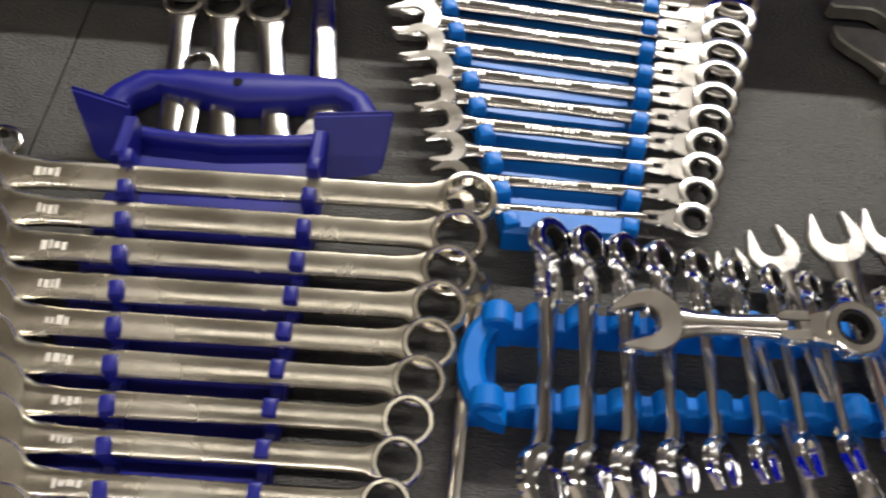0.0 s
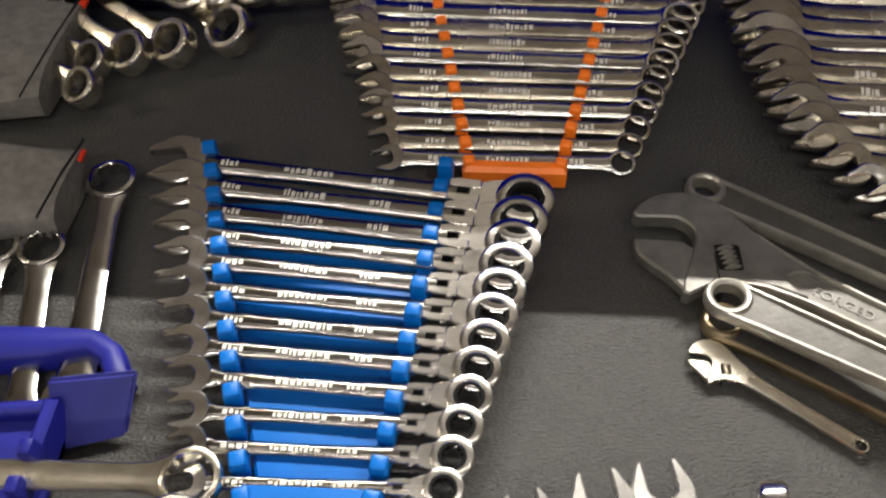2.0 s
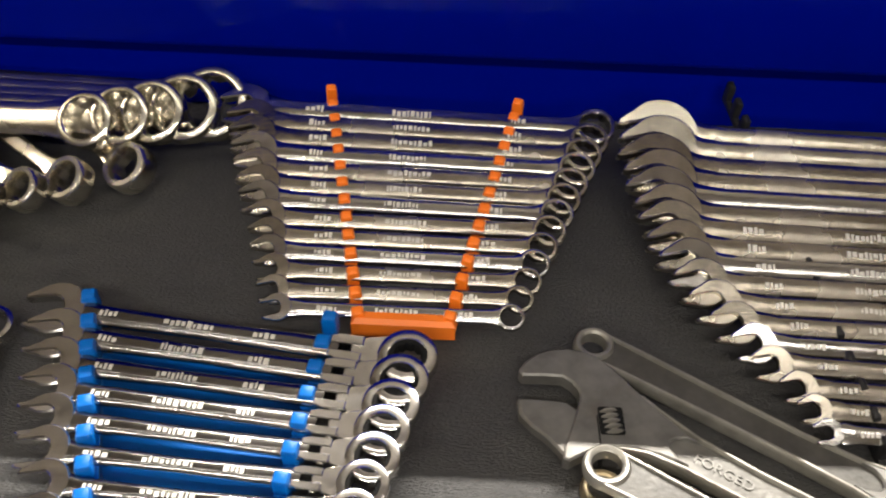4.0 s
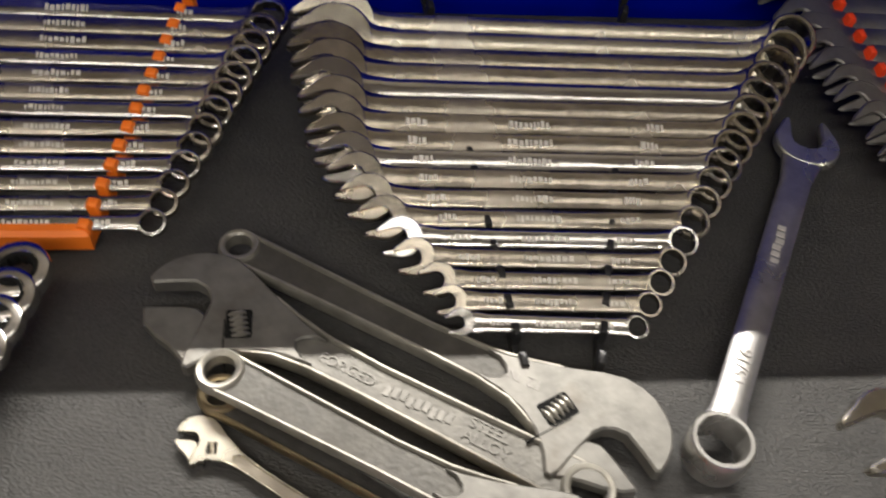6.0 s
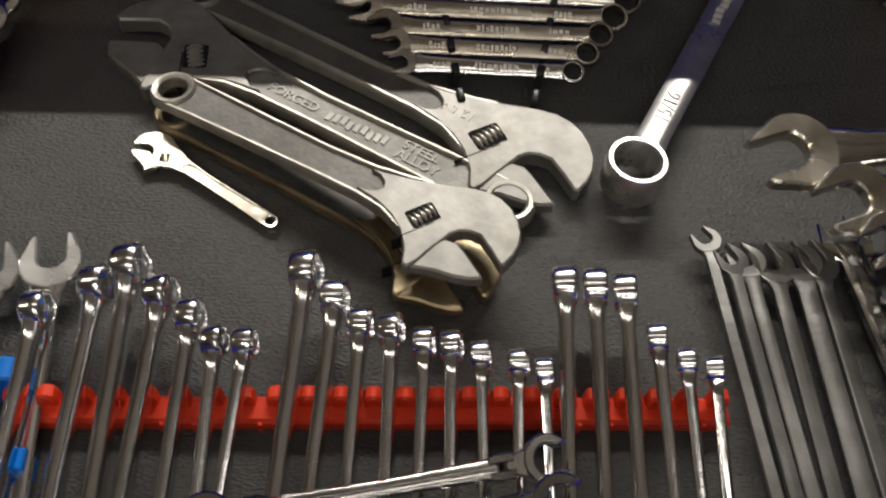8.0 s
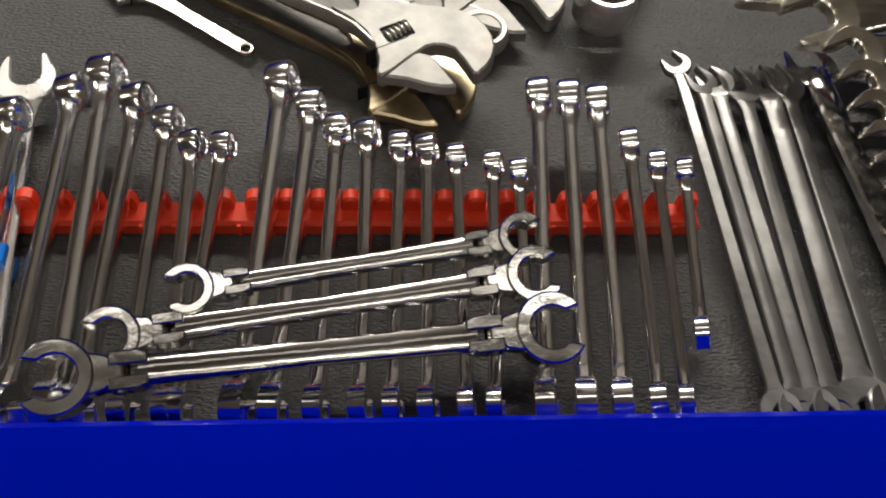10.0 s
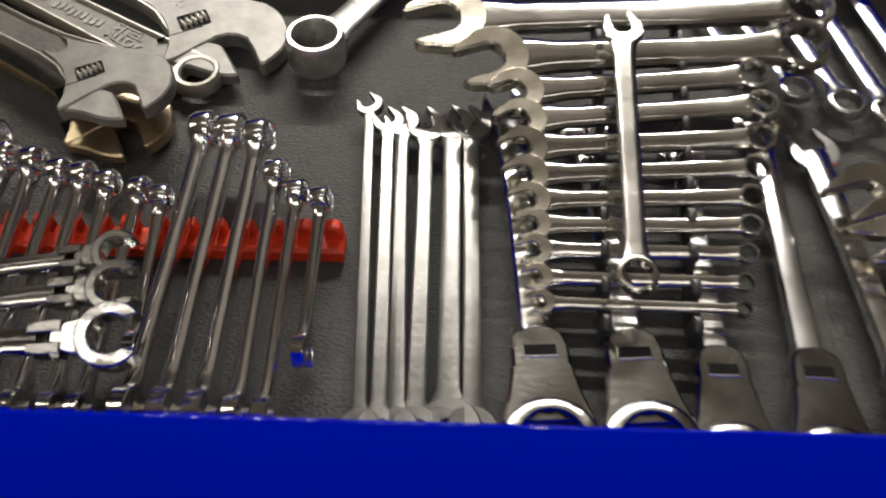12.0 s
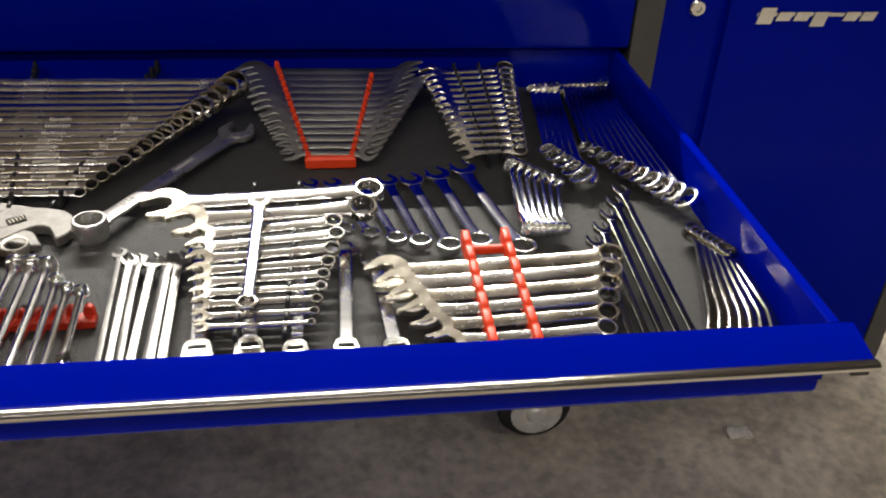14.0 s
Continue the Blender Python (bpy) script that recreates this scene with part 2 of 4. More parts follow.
def combination_wrench(label, length, jaw_w, ring_r, mat=None, turn=15, thick=0.0, sw=0.0, rise=0.0, group="", lettered=False, jaw_mat=None, offset=0.0, deep=0.62, flat=0.72):
    """Open end at the origin, box end at (length, 0)."""
    mat = mat or CHROME
    t = thick or max(0.004, jaw_w * 0.22)
    sw = sw or jaw_w * 0.40
    ob = thing("combination_wrench", label, "wrench", group)
    bm = bmesh.new()
    plate(bm, jaw_outline(jaw_w, jaw_w * 0.46, turn), -t / 2, t / 2, min(0.0016, jaw_w * 0.03))
    part("open_end", bm, jaw_mat or mat, ob)
    bm = bmesh.new()
    xs = [jaw_w * 0.28, jaw_w * 0.55, jaw_w * 0.9, length * 0.5, length - ring_r * 1.9, length - ring_r * 1.25, length - ring_r * 0.78]
    wide = [jaw_w * 0.34, sw * 0.62, sw * 0.5, sw * 0.47, sw * 0.45, sw * 0.5, ring_r * 0.72]
    high = [t * 0.42, t * 0.48, t * 0.46, t * 0.42, t * 0.44, t * 0.5, t * 0.55]
    zz = [0, 0, 0, rise * 0.45, rise * 0.8, rise, rise]
    sweep(bm, [(x, 0, z) for x, z in zip(xs, zz)], list(zip(wide, high)), 6, flat)
    part("shank", bm, mat, ob)
    bm = bmesh.new()
    ring_mesh(bm, length, rise, ring_r, max(t * 1.25, ring_r * deep), 0.74, tilt=offset)
    part("box_end", bm, mat, ob)
    if lettered:
        marks(ob, length, sw, t * 0.45 + 0.0002, lettered if lettered is not True else None)
    return ob


def box_wrench(label, length, r0, r1, mat=None, group="", rise=0.006, sw=0.0):
    """A double box-end wrench with offset ends."""
    mat = mat or POLISH
    sw = sw or r0 * 0.9
    ob = thing("box_end_wrench", label, "wrench", group)
    for x, r in ((0, r0), (length, r1)):
        bm = bmesh.new()
        ring_mesh(bm, x, 0, r, r * 0.9, 0.68)
        part("box_end", bm, mat, ob)
    bm = bmesh.new()
    xs = [r0 * 0.8, r0 * 1.6, r0 * 2.6, length * 0.5, length - r1 * 2.6, length - r1 * 1.6, length - r1 * 0.8]
    zz = [0, rise * 0.4, rise, rise, rise, rise * 0.4, 0]
    wide = [r0 * 0.6, sw * 0.5, sw * 0.42, sw * 0.42, sw * 0.4, sw * 0.45, r1 * 0.6]
    sweep(bm, [(x, 0, z) for x, z in zip(xs, zz)], [(w, r0 * 0.28) for w in wide], 5, 0.6)
    part("shank", bm, mat, ob)
    return ob


def open_wrench(label, length, w0, w1, mat=None, group="", turn=15, t=0.0):
    """A flat double open-end wrench."""
    mat = mat or SATIN
    t = t or 0.005
    ob = thing("open_end_wrench", label, "wrench", group)
    for x, w, flip in ((0, w0, 0), (length, w1, 180)):
        bm = bmesh.new()
        plate(bm, [(px + x, py) for px, py in jaw_outline(w, w * 0.48, flip + turn)], -t / 2, t / 2, min(0.0014, w * 0.03))
        part("open_end", bm, mat, ob)
    bm = bmesh.new()
    sw = (w0 + w1) * 0.18
    xs = [w0 * 0.3, w0 * 0.65, length * 0.5, length - w1 * 0.65, length - w1 * 0.3]
    sweep(bm, [(x, 0, 0) for x in xs], [(w0 * 0.3, t * 0.42), (sw * 0.55, t * 0.47), (sw * 0.5, t * 0.44), (sw * 0.5, t * 0.47), (w1 * 0.3, t * 0.42)], 5, 0.45)
    part("shank", bm, mat, ob)
    return ob


def flex_wrench(label, length, jaw_w, ring_r, mat=None, group="", droop=8.0, ends=(True, False), thick=0.0, lettered=None, flare=False):
    """A ratcheting wrench: open end at the origin, hinged ratchet head at (length, 0). ends: ratchet at the start too."""
    mat = mat or CHROME
    t = thick or max(0.005, jaw_w * 0.22)
    sw = jaw_w * 0.38
    ob = thing("flex_head_wrench", label, "wrench", group)

    def head(x, way, r):
        hinge = bmesh.new()
        x0 = x - way * r * 2.6
        for sy in (-1, 1):
            plate(hinge, [(x0, sy * sw * 0.18), (x0 + way * r * 1.1, sy * sw * 0.18), (x0 + way * r * 1.1, sy * sw * 0.62), (x0 + way * r * 0.3, sy * sw * 0.62), (x0, sy * sw * 0.5)], -t * 0.6, t * 0.6, 0.0006)
        lathe(hinge, [(0.0001, -sw * 0.68), (t * 0.35, -sw * 0.68), (t * 0.35, sw * 0.68), (0.0001, sw * 0.68)], 10, Matrix.Translation((x0 + way * r * 0.8, 0, 0)) @ pose(0, 0, 0, 90, 0, 0))
        part("hinge", hinge, mat, ob)
        bm = bmesh.new()
        if flare:
            gap_turn = 0 if way > 0 else 180
            lobe = arc(x, 0, r * 1.12, gap_turn + 34, gap_turn + 326, 22) + arc(x, 0, r * 0.66, gap_turn + 312, gap_turn + 48, 12)
            plate(bm, lobe, -t * 0.6, t * 0.6, 0.0009)
        else:
            ring_mesh(bm, x, 0, r, t * 1.35, 0.62, 24, wave=0.0)
        plate(bm, [(x - way * r * 1.9, -sw * 0.16), (x - way * r * 1.9, sw * 0.16), (x - way * r * 1.4, r * 0.5), (x - way * r * 0.75, r * 0.66), (x - way * r * 0.75, -r * 0.66), (x - way * r * 1.4, -r * 0.5)], -t * 0.5, t * 0.5, 0.0008)
        # Flare heads take a dimmer chrome, its colour allowing for dark reflections.
        h = part("flare_head" if flare else "ratchet_head", bm, DIMCHROME if flare else mat, ob)
        if flare:
            return
        bm = bmesh.new()
        ring_mesh(bm, x, 0, r * 0.66, t * 1.15, 0.72, 24, wave=0.07)
        part("ratchet_gear", bm, HOLE_BLACK, h, "dark ratchet gear")

    start = jaw_w * 0.3
    if ends[0]:
        bm = bmesh.new()
        plate(bm, jaw_outline(jaw_w, jaw_w * 0.46, 15), -t / 2, t / 2, min(0.0016, jaw_w * 0.03))
        part("open_end", bm, mat, ob)
    else:
        head(0, -1, ring_r)
        start = ring_r * 2.3
    head(length, 1, ring_r)
    bm = bmesh.new()
    stop = length - ring_r * 2.3
    xs = [start, start + jaw_w * 0.4, (start + stop) / 2, stop - jaw_w * 0.3, stop]
    sweep(bm, [(x, 0, 0) for x in xs], [(jaw_w * 0.3 if ends[0] else sw * 0.5, t * 0.45), (sw * 0.5, t * 0.5), (sw * 0.42, t * 0.46), (sw * 0.5, t * 0.5), (sw * 0.55, t * 0.52)], 6, 0.8)
    part("shank", bm, mat, ob)
    if lettered:
        marks(ob, length * 0.75, sw, t * 0.48, lettered)
    return ob


def lay(ob, a, b, roll=0.0):
    ob.matrix_basis = between(a, b, roll)
    return ob


def mix3(a, b, f):
    return tuple(p + (q - p) * f for p, q in zip(a, b))


def wrench_row(n, head0, ring0, head1, ring1, jaw, ring, roll, make, curve=1.0, bow=0.0):
    """n wrenches from the first pair of ends to the last; jaw and ring: sizes first and last. make(length, jaw, ring, i)."""
    for i in range(n):
        f = (i / max(1, n - 1)) ** curve
        jit = random.Random(i * 7 + n)
        h, r = mix3(head0, head1, f), mix3(ring0, ring1, f)
        h = (h[0] - bow * math.sin(math.pi * min(1, f * 1.1)) + jit.uniform(-0.002, 0.002), h[1] + jit.uniform(-0.001, 0.001), h[2])
        ob = make((Vector(r) - Vector(h)).length, jaw[0] + (jaw[1] - jaw[0]) * f, ring[0] + (ring[1] - ring[0]) * f, i)
        lay(ob, h, r, roll + jit.uniform(-1.5, 1.5))


def rack(label, rails, n, mat, tooth=0.008, high=0.012, share=0.25):
    """A wrench rack: rails given by their two ends, n teeth along each."""
    ob = thing("wrench_rack", label, "wrench rack")
    for a, b in rails:
        m = between(a, b)
        ln = (Vector(b) - Vector(a)).length
        bm = bmesh.new()
        box(bm, -0.004, ln + 0.004, -tooth * 0.5, tooth * 0.5, -high * 1.3, -high * 0.75, 0.001)
        part("rail", bm, mat, ob).matrix_basis = m
        bm = bmesh.new()
        step = ln / n
        rows = []
        for k, zz in ((1.0, -0.8), (1.0, 0.25), (0.8, 0.42), (0.5, 0.48)):
            rows.append([(step * share * k * x, tooth * 0.55 * k * y, high * zz) for x, y in ((-1, -0.8), (-0.8, -1), (0.8, -1), (1, -0.8), (1, 0.8), (0.8, 1), (-0.8, 1), (-1, 0.8))])
        skin(bm, rows)
        first = part("tooth", bm, mat, ob)
        first.matrix_basis = m
        for i in range(1, n + 1):
            t2 = first.copy()
            scene.collection.objects.link(t2)
            t2.parent = ob
            t2.matrix_basis = m @ Matrix.Translation((i * step, 0, 0))
    return ob


# ---- the place ----
BACK, FRONT_Y, RIGHT, LEFT, RIM = 0.865, 0.152, 1.565, -0.36, 0.064
FLOOR = -0.77

bm = bmesh.new()
box(bm, -6, 7, -6, 6, FLOOR - 0.1, FLOOR, 0.001)
tagged(part("floor", bm, CONCRETE), "worn grey-brown concrete workshop floor with stains", "floor", kind="structure")
for nm, x0, x1, y0, y1 in (("wall_south", -6, 7, -6.2, -6), ("wall_north", -6, 7, 6, 6.2), ("wall_west", -6.2, -6, -6, 6), ("wall_east", 7, 7.2, -6, 6)):
    bm = bmesh.new()
    box(bm, x0, x1, y0, y1, FLOOR, 3.2, 0.001)
    tagged(part(nm, bm, WALL), "plain painted workshop wall", "wall", kind="structure")
bm = bmesh.new()
box(bm, -6.2, 7.2, -6.2, 6.2, 3.2, 3.4, 0.001)
# Beams added out of view to break up the ceiling's reflection in chrome.
for k in range(18):
    box(bm, -6, 7, -5.0 + 0.62 * k, -4.64 + 0.62 * k, 2.95, 3.201, 0.002)
tagged(part("ceiling", bm, JOIST), "unseen workshop ceiling with dark beams added to stripe reflections", "ceiling", kind="structure")

# the chest and its open drawer
chest = thing("tool_chest", "large glossy blue rolling steel tool chest with an open drawer", "tool chest")
bm = bmesh.new()
box(bm, LEFT, RIGHT, 0.152, BACK, -0.009, -0.003, 0.001)
drawer = part("drawer", bm, PAINT, chest, "open drawer full of wrenches")
for x0, x1 in ((LEFT - 0.012, LEFT), (RIGHT, RIGHT + 0.012)):
    bm = bmesh.new()
    box(bm, x0, x1, 0.153, BACK + 0.010, -0.009, RIM, 0.002)
    part("side_panel", bm, PAINT, drawer)
bm = bmesh.new()
box(bm, LEFT, RIGHT, BACK, BACK + 0.010, -0.016, RIM, 0.002)
part("back_panel", bm, PAINT, drawer)
bm = bmesh.new()
X0, X1 = LEFT - 0.03, RIGHT + 0.020
prof = [(0.152, 0.048), (0.152, RIM), (0.149, RIM + 0.003), (0.145, RIM + 0.002), (0.111, RIM - 0.005), (0.105, RIM - 0.008), (0.104, 0.054), (0.107, 0.051), (0.116, 0.050), (0.118, 0.048)]
skin(bm, [[(x, y, z) for y, z in prof] for x in (X0, X1)])
part("front_lip", bm, PAINT, drawer)
bm = bmesh.new()
prof = [(0.152, 0.012), (0.152, 0.048), (0.116, 0.048), (0.114, 0.018), (0.118, 0.012)]
skin(bm, [[(x, y, z) for y, z in prof] for x in (LEFT - 0.01, RIGHT - 0.022)])
part("front_panel", bm, PAINT, drawer)
bm = bmesh.new()
sweep(bm, [(0, 0, 0), (X1 - X0, 0, 0)], [(0.006, 0.0045)] * 2, 6, 0.8)
part("handle_trim", bm, ALU, drawer, "polished aluminium handle trim").location = (X0, 0.101, 0.056)

liner = thing("drawer_liner", "black ribbed rubber liner lying on the drawer bottom", "drawer liner")
for x0, x1 in ((LEFT + 0.002, -0.0095), (-0.0085, RIGHT - 0.002)):
    bm = bmesh.new()
    box(bm, x0, x1, FRONT_Y + 0.002, BACK - 0.002, -0.003, 0.0, 0.0005)
    part("sheet", bm, LINER, liner)

FACE, TOP, UNDER = 0.842, 0.35, -0.60
bm = bmesh.new()
box(bm, LEFT - 0.06, RIGHT + 0.055, BACK + 0.02, 1.55, UNDER, TOP, 0.003)
part("body", bm, PAINT, chest)
for z0, z1 in ((0.074, TOP - 0.004), (-0.25, -0.022), (-0.59, -0.258)):
    bm = bmesh.new()
    prof = [(BACK + 0.019, z0), (FACE, z0), (FACE - 0.004, z0 + 0.006), (FACE - 0.004, z1 - 0.03), (FACE - 0.022, z1 - 0.02), (FACE - 0.022, z1 - 0.008), (FACE, z1), (BACK + 0.019, z1)]
    skin(bm, [[(x, y, z) for y, z in prof] for x in (LEFT - 0.03, RIGHT + 0.018)])
    part("drawer_front", bm, PAINT, chest)
bm = bmesh.new()
box(bm, RIGHT + 0.022, RIGHT + 0.066, 0.835, BACK + 0.02, UNDER, TOP, 0.003)
part("post_trim", bm, POST, chest, "dark upright trim")


def caster(x, y):
    """A swivel caster under the chest."""
    b = bmesh.new()
    box(b, x - 0.06, x + 0.06, y - 0.06, y + 0.06, UNDER - 0.02, UNDER + 0.002, 0.003)
    for s in (-1, 1):
        plate_pts = [(-0.045, 0.0), (0.045, 0.0), (0.02, -0.10), (-0.02, -0.10)]
        rows = [[(x + px, y + s * 0.032 + dy, UNDER - 0.02 + pz) for px, pz in plate_pts] for dy in (-0.003, 0.003)]
        skin(b, rows)
    c = part("caster", b, HUB, chest, "caster with chrome hub")
    m = Matrix.Translation((x, y, FLOOR + 0.077)) @ pose(0, 0, 0, 90, 0, 0)
    b = bmesh.new()
    lathe(b, [(0.05, -0.024), (0.072, -0.024), (0.077, -0.016), (0.077, 0.016), (0.072, 0.024), (0.05, 0.024)], 32, m)
    part("tyre", b, RUBBER, c)
    b = bmesh.new()
    lathe(b, [(0.001, -0.03), (0.018, -0.03), (0.02, -0.02), (0.04, -0.018), (0.0505, -0.025), (0.0505, 0.025), (0.053, 0.037), (0.034, 0.041), (0.022, 0.037), (0.014, 0.044), (0.001, 0.045)], 24, m)
    part("hub", b, HUB, c, "chrome wheel hub")


for cx, cy in ((1.512, 0.86), (-0.25, 0.86), (1.49, 1.45), (-0.25, 1.45)):
    caster(cx, cy)

locker = thing("side_locker", "glossy blue side locker with chrome badge and round lock", "locker")
LX0, LX1 = RIGHT + 0.070, 2.22
bm = bmesh.new()
box(bm, LX0, LX1, 0.855, 1.5, UNDER - 0.05, 0.36, 0.003)
part("body", bm, PAINT, locker)
bm = bmesh.new()
box(bm, LX0 + 0.105, LX1 - 0.03, 0.840, 0.856, UNDER - 0.04, 0.345, 0.004)
part("door", bm, PAINT, locker)
bm = bmesh.new()
box(bm, LX1 - 0.028, LX1 + 0.012, 0.836, 0.90, UNDER - 0.055, 0.36, 0.003)
part("post_trim", bm, POST, locker, "dark upright trim")
bm = bmesh.new()
lathe(bm, [(0.0005, 0.0), (0.0135, 0.0), (0.0135, 0.008), (0.011, 0.011), (0.006, 0.011), (0.005, 0.008), (0.0005, 0.008)], 24, Matrix.Translation((1.69, 0.855, 0.135)) @ pose(0, 0, 0, 90, 0, 0))
part("lock", bm, POLISH, locker, "round chrome key lock")
bm = bmesh.new()
box(bm, 1.786, 1.984, 0.124, 0.131, 0, 0.002, 0.0005)
bmesh.ops.transform(bm, matrix=Matrix.Translation((0, 0.8400, 0)) @ pose(0, 0, 0, 90, 0, 0) @ pose(0, -0.124 + 0.124, 0), verts=bm.verts)
badge = part("badge", bm, POLISH, locker, "chrome badge of plain bars")
for x0, x1, z0, z1 in ((1.785, 1.812, 0.112, 0.140), (1.816, 1.842, 0.117, 0.133), (1.846, 1.872, 0.117, 0.133), (1.876, 1.902, 0.108, 0.133), (1.930, 1.955, 0.117, 0.133), (1.959, 1.985, 0.117, 0.133)):
    bm = bmesh.new()
    plate(bm, [(x0, z0), (x1, z0), (x1 + 0.006, z1), (x0 + 0.006, z1)], 0, 0.004, 0.001)
    bmesh.ops.transform(bm, matrix=Matrix.Translation((0, 0.840, 0)) @ pose(0, 0, 0, 90, 0, 0), verts=bm.verts)
    part("badge_bar", bm, POLISH, badge)

# things on the floor
bm = bmesh.new()
tube(bm, [(0.345, 0.75, FLOOR + 0.004), (0.330, 0.65, FLOOR + 0.004), (0.329, 0.60, FLOOR + 0.004), (0.337, 0.54, FLOOR + 0.004), (0.348, 0.50, FLOOR + 0.004), (0.350, 0.46, FLOOR + 0.004), (0.362, 0.42, FLOOR + 0.004), (0.372, 0.34, FLOOR + 0.004), (0.366, 0.28, FLOOR + 0.004)], 0.0058, 8)
tagged(part("cord", bm, CORDMAT), "thin pale cord lying on the concrete floor", "cord")
bm = bmesh.new()
rnd = random.Random(5)
rows = []
for k in range(6):
    rows.append([(1.95 + (k - 2.5) * 0.010 + rnd.uniform(-0.004, 0.004), 0.80 + 0.022 * math.cos(a) * rnd.uniform(0.6, 1), FLOOR + 0.010 + 0.009 * math.sin(a) * rnd.uniform(0.6, 1)) for a in [2 * math.pi * i / 7 for i in range(7)]])
skin(bm, rows)
tagged(part("paper_scrap", bm, CORDMAT, None, "", 0.2), "small crumpled pale paper scrap on the floor", "scrap")


# ---- large combination wrenches on the navy rack ----
def big_set(l, j, r, i):
    return combination_wrench("large satin chrome combination wrench held in a navy rack", l, j, r, SATIN, thick=0.008, sw=r * 1.02, group="wrenches on the navy rack", lettered=ETCH, rise=0.004, flat=0.5)


wrench_row(10, (-0.028, 0.350, 0.036), (0.261, 0.357, 0.030), (0.060, 0.163, 0.026), (0.229, 0.165, 0.024), (0.062, 0.036), (0.0165, 0.0115), 10, big_set, 0.93)
rack("navy blue plastic wrench rack with an arched carrying handle", [((0.106, 0.160, 0.025), (0.070, 0.362, 0.040)), ((0.172, 0.165, 0.025), (0.174, 0.366, 0.040))], 10, NAVY, 0.007)
hb = bpy.data.objects["wrench_rack"]
outer = [(0.040, 0.398), (0.026, 0.416), (0.034, 0.434), (0.050, 0.450), (0.078, 0.455), (0.113, 0.456), (0.148, 0.457), (0.176, 0.456), (0.194, 0.445), (0.206, 0.424), (0.196, 0.404), (0.168, 0.398), (0.113, 0.392), (0.066, 0.394)]
inner = [(0.056, 0.406), (0.046, 0.417), (0.051, 0.429), (0.064, 0.439), (0.084, 0.434), (0.116, 0.429), (0.150, 0.434), (0.174, 0.440), (0.184, 0.434), (0.189, 0.425), (0.183, 0.416), (0.160, 0.407), (0.113, 0.402), (0.072, 0.403)]
bm = bmesh.new()
mids = [((a[0] + c[0]) / 2, (a[1] + c[1]) / 2) for a, c in zip(outer, inner)]
rows = [[(x, y, 0.004) for x, y in outer], [(x, y, 0.017) for x, y in outer]]
rows += [[(o[0] * 0.75 + m[0] * 0.25, o[1] * 0.75 + m[1] * 0.25, 0.020) for o, m in zip(outer, mids)], [(x, y, 0.0212) for x, y in mids]]
rows += [[(i[0] * 0.75 + m[0] * 0.25, i[1] * 0.75 + m[1] * 0.25, 0.020) for i, m in zip(inner, mids)], [(x, y, 0.017) for x, y in inner], [(x, y, 0.004) for x, y in inner]]
skin(bm, rows, closed=True)
handle = part("handle", bm, NAVY, hb, "flat arched navy carrying handle", 0.9)
bm = bmesh.new()
# A black disc on the surface gives the hole's shade; nothing is cut.
lathe(bm, [(0.0001, 0.0), (0.0032, 0.0), (0.0032, 0.0006), (0.0001, 0.0006)], 14, Matrix.Translation((0.113, 0.4435, 0.0209)))
part("hang_hole", bm, HOLE_BLACK, handle, "small black disc for the shade in the hanging hole")
for face in (((0.016, 0.421, 0.030), (0.058, 0.406, 0.034), (0.062, 0.379, 0.005), (0.034, 0.388, 0.005)), ((0.166, 0.410, 0.034), (0.214, 0.420, 0.030), (0.208, 0.392, 0.005), (0.170, 0.380, 0.005))):
    bm = bmesh.new()
    back = [(x, y + 0.004, z - 0.001) for x, y, z in face]
    skin(bm, [face, back])
    bmesh.ops.recalc_face_normals(bm, faces=bm.faces)
    bmesh.ops.bevel(bm, geom=bm.edges[:], offset=0.0016, segments=2, affect="EDGES")
    part("end_wing", bm, NAVY, hb, "broad sloping end wing")
for x in (0.060, 0.172):
    bm = bmesh.new()
    box(bm, x - 0.004, x + 0.004, 0.370, 0.400, 0.004, 0.034, 0.002)
    part("end_lug", bm, NAVY, hb)
bm = bmesh.new()
box(bm, 0.05, 0.176, 0.16, 0.40, 0.004, 0.012, 0.002)
part("base_plate", bm, NAVY, hb)

# ---- flex-head set on the light blue rack ----
def blue_set(l, j, r, i):
    ob = flex_wrench("chrome flex-head ratcheting wrench on a light blue rack", l, j, r, CHROME, "flex wrenches on the light blue rack", lettered=ETCH)
    # Shanks get the darker chrome, standing in for the dark ceiling they mirror.
    for c in ob.children:
        if c.name.startswith("shank"):
            c.data.materials[0] = DARKCHROME
    return ob


wrench_row(12, (0.200, 0.583, 0.034), (0.434, 0.556, 0.034), (0.258, 0.360, 0.022), (0.391, 0.362, 0.022), (0.040, 0.020), (0.0195, 0.0115), 7, blue_set)
rack("light blue plastic wrench rack with tapering toothed rails", [((0.286, 0.352, 0.022), (0.219, 0.592, 0.037)), ((0.354, 0.354, 0.022), (0.381, 0.583, 0.037))], 12, SKYBLUE, 0.009)
hb = bpy.data.objects["wrench_rack.001"]
bm = bmesh.new()
box(bm, 0.282, 0.356, 0.345, 0.362, 0.001, 0.024, 0.003)
part("base_bar", bm, SKYBLUE, hb)
bm = bmesh.new()
plate(bm, [(0.290, 0.36), (0.350, 0.36), (0.376, 0.57), (0.226, 0.57)], 0.002, 0.009, 0.002)
part("base_plate", bm, SKYBLUE, hb)

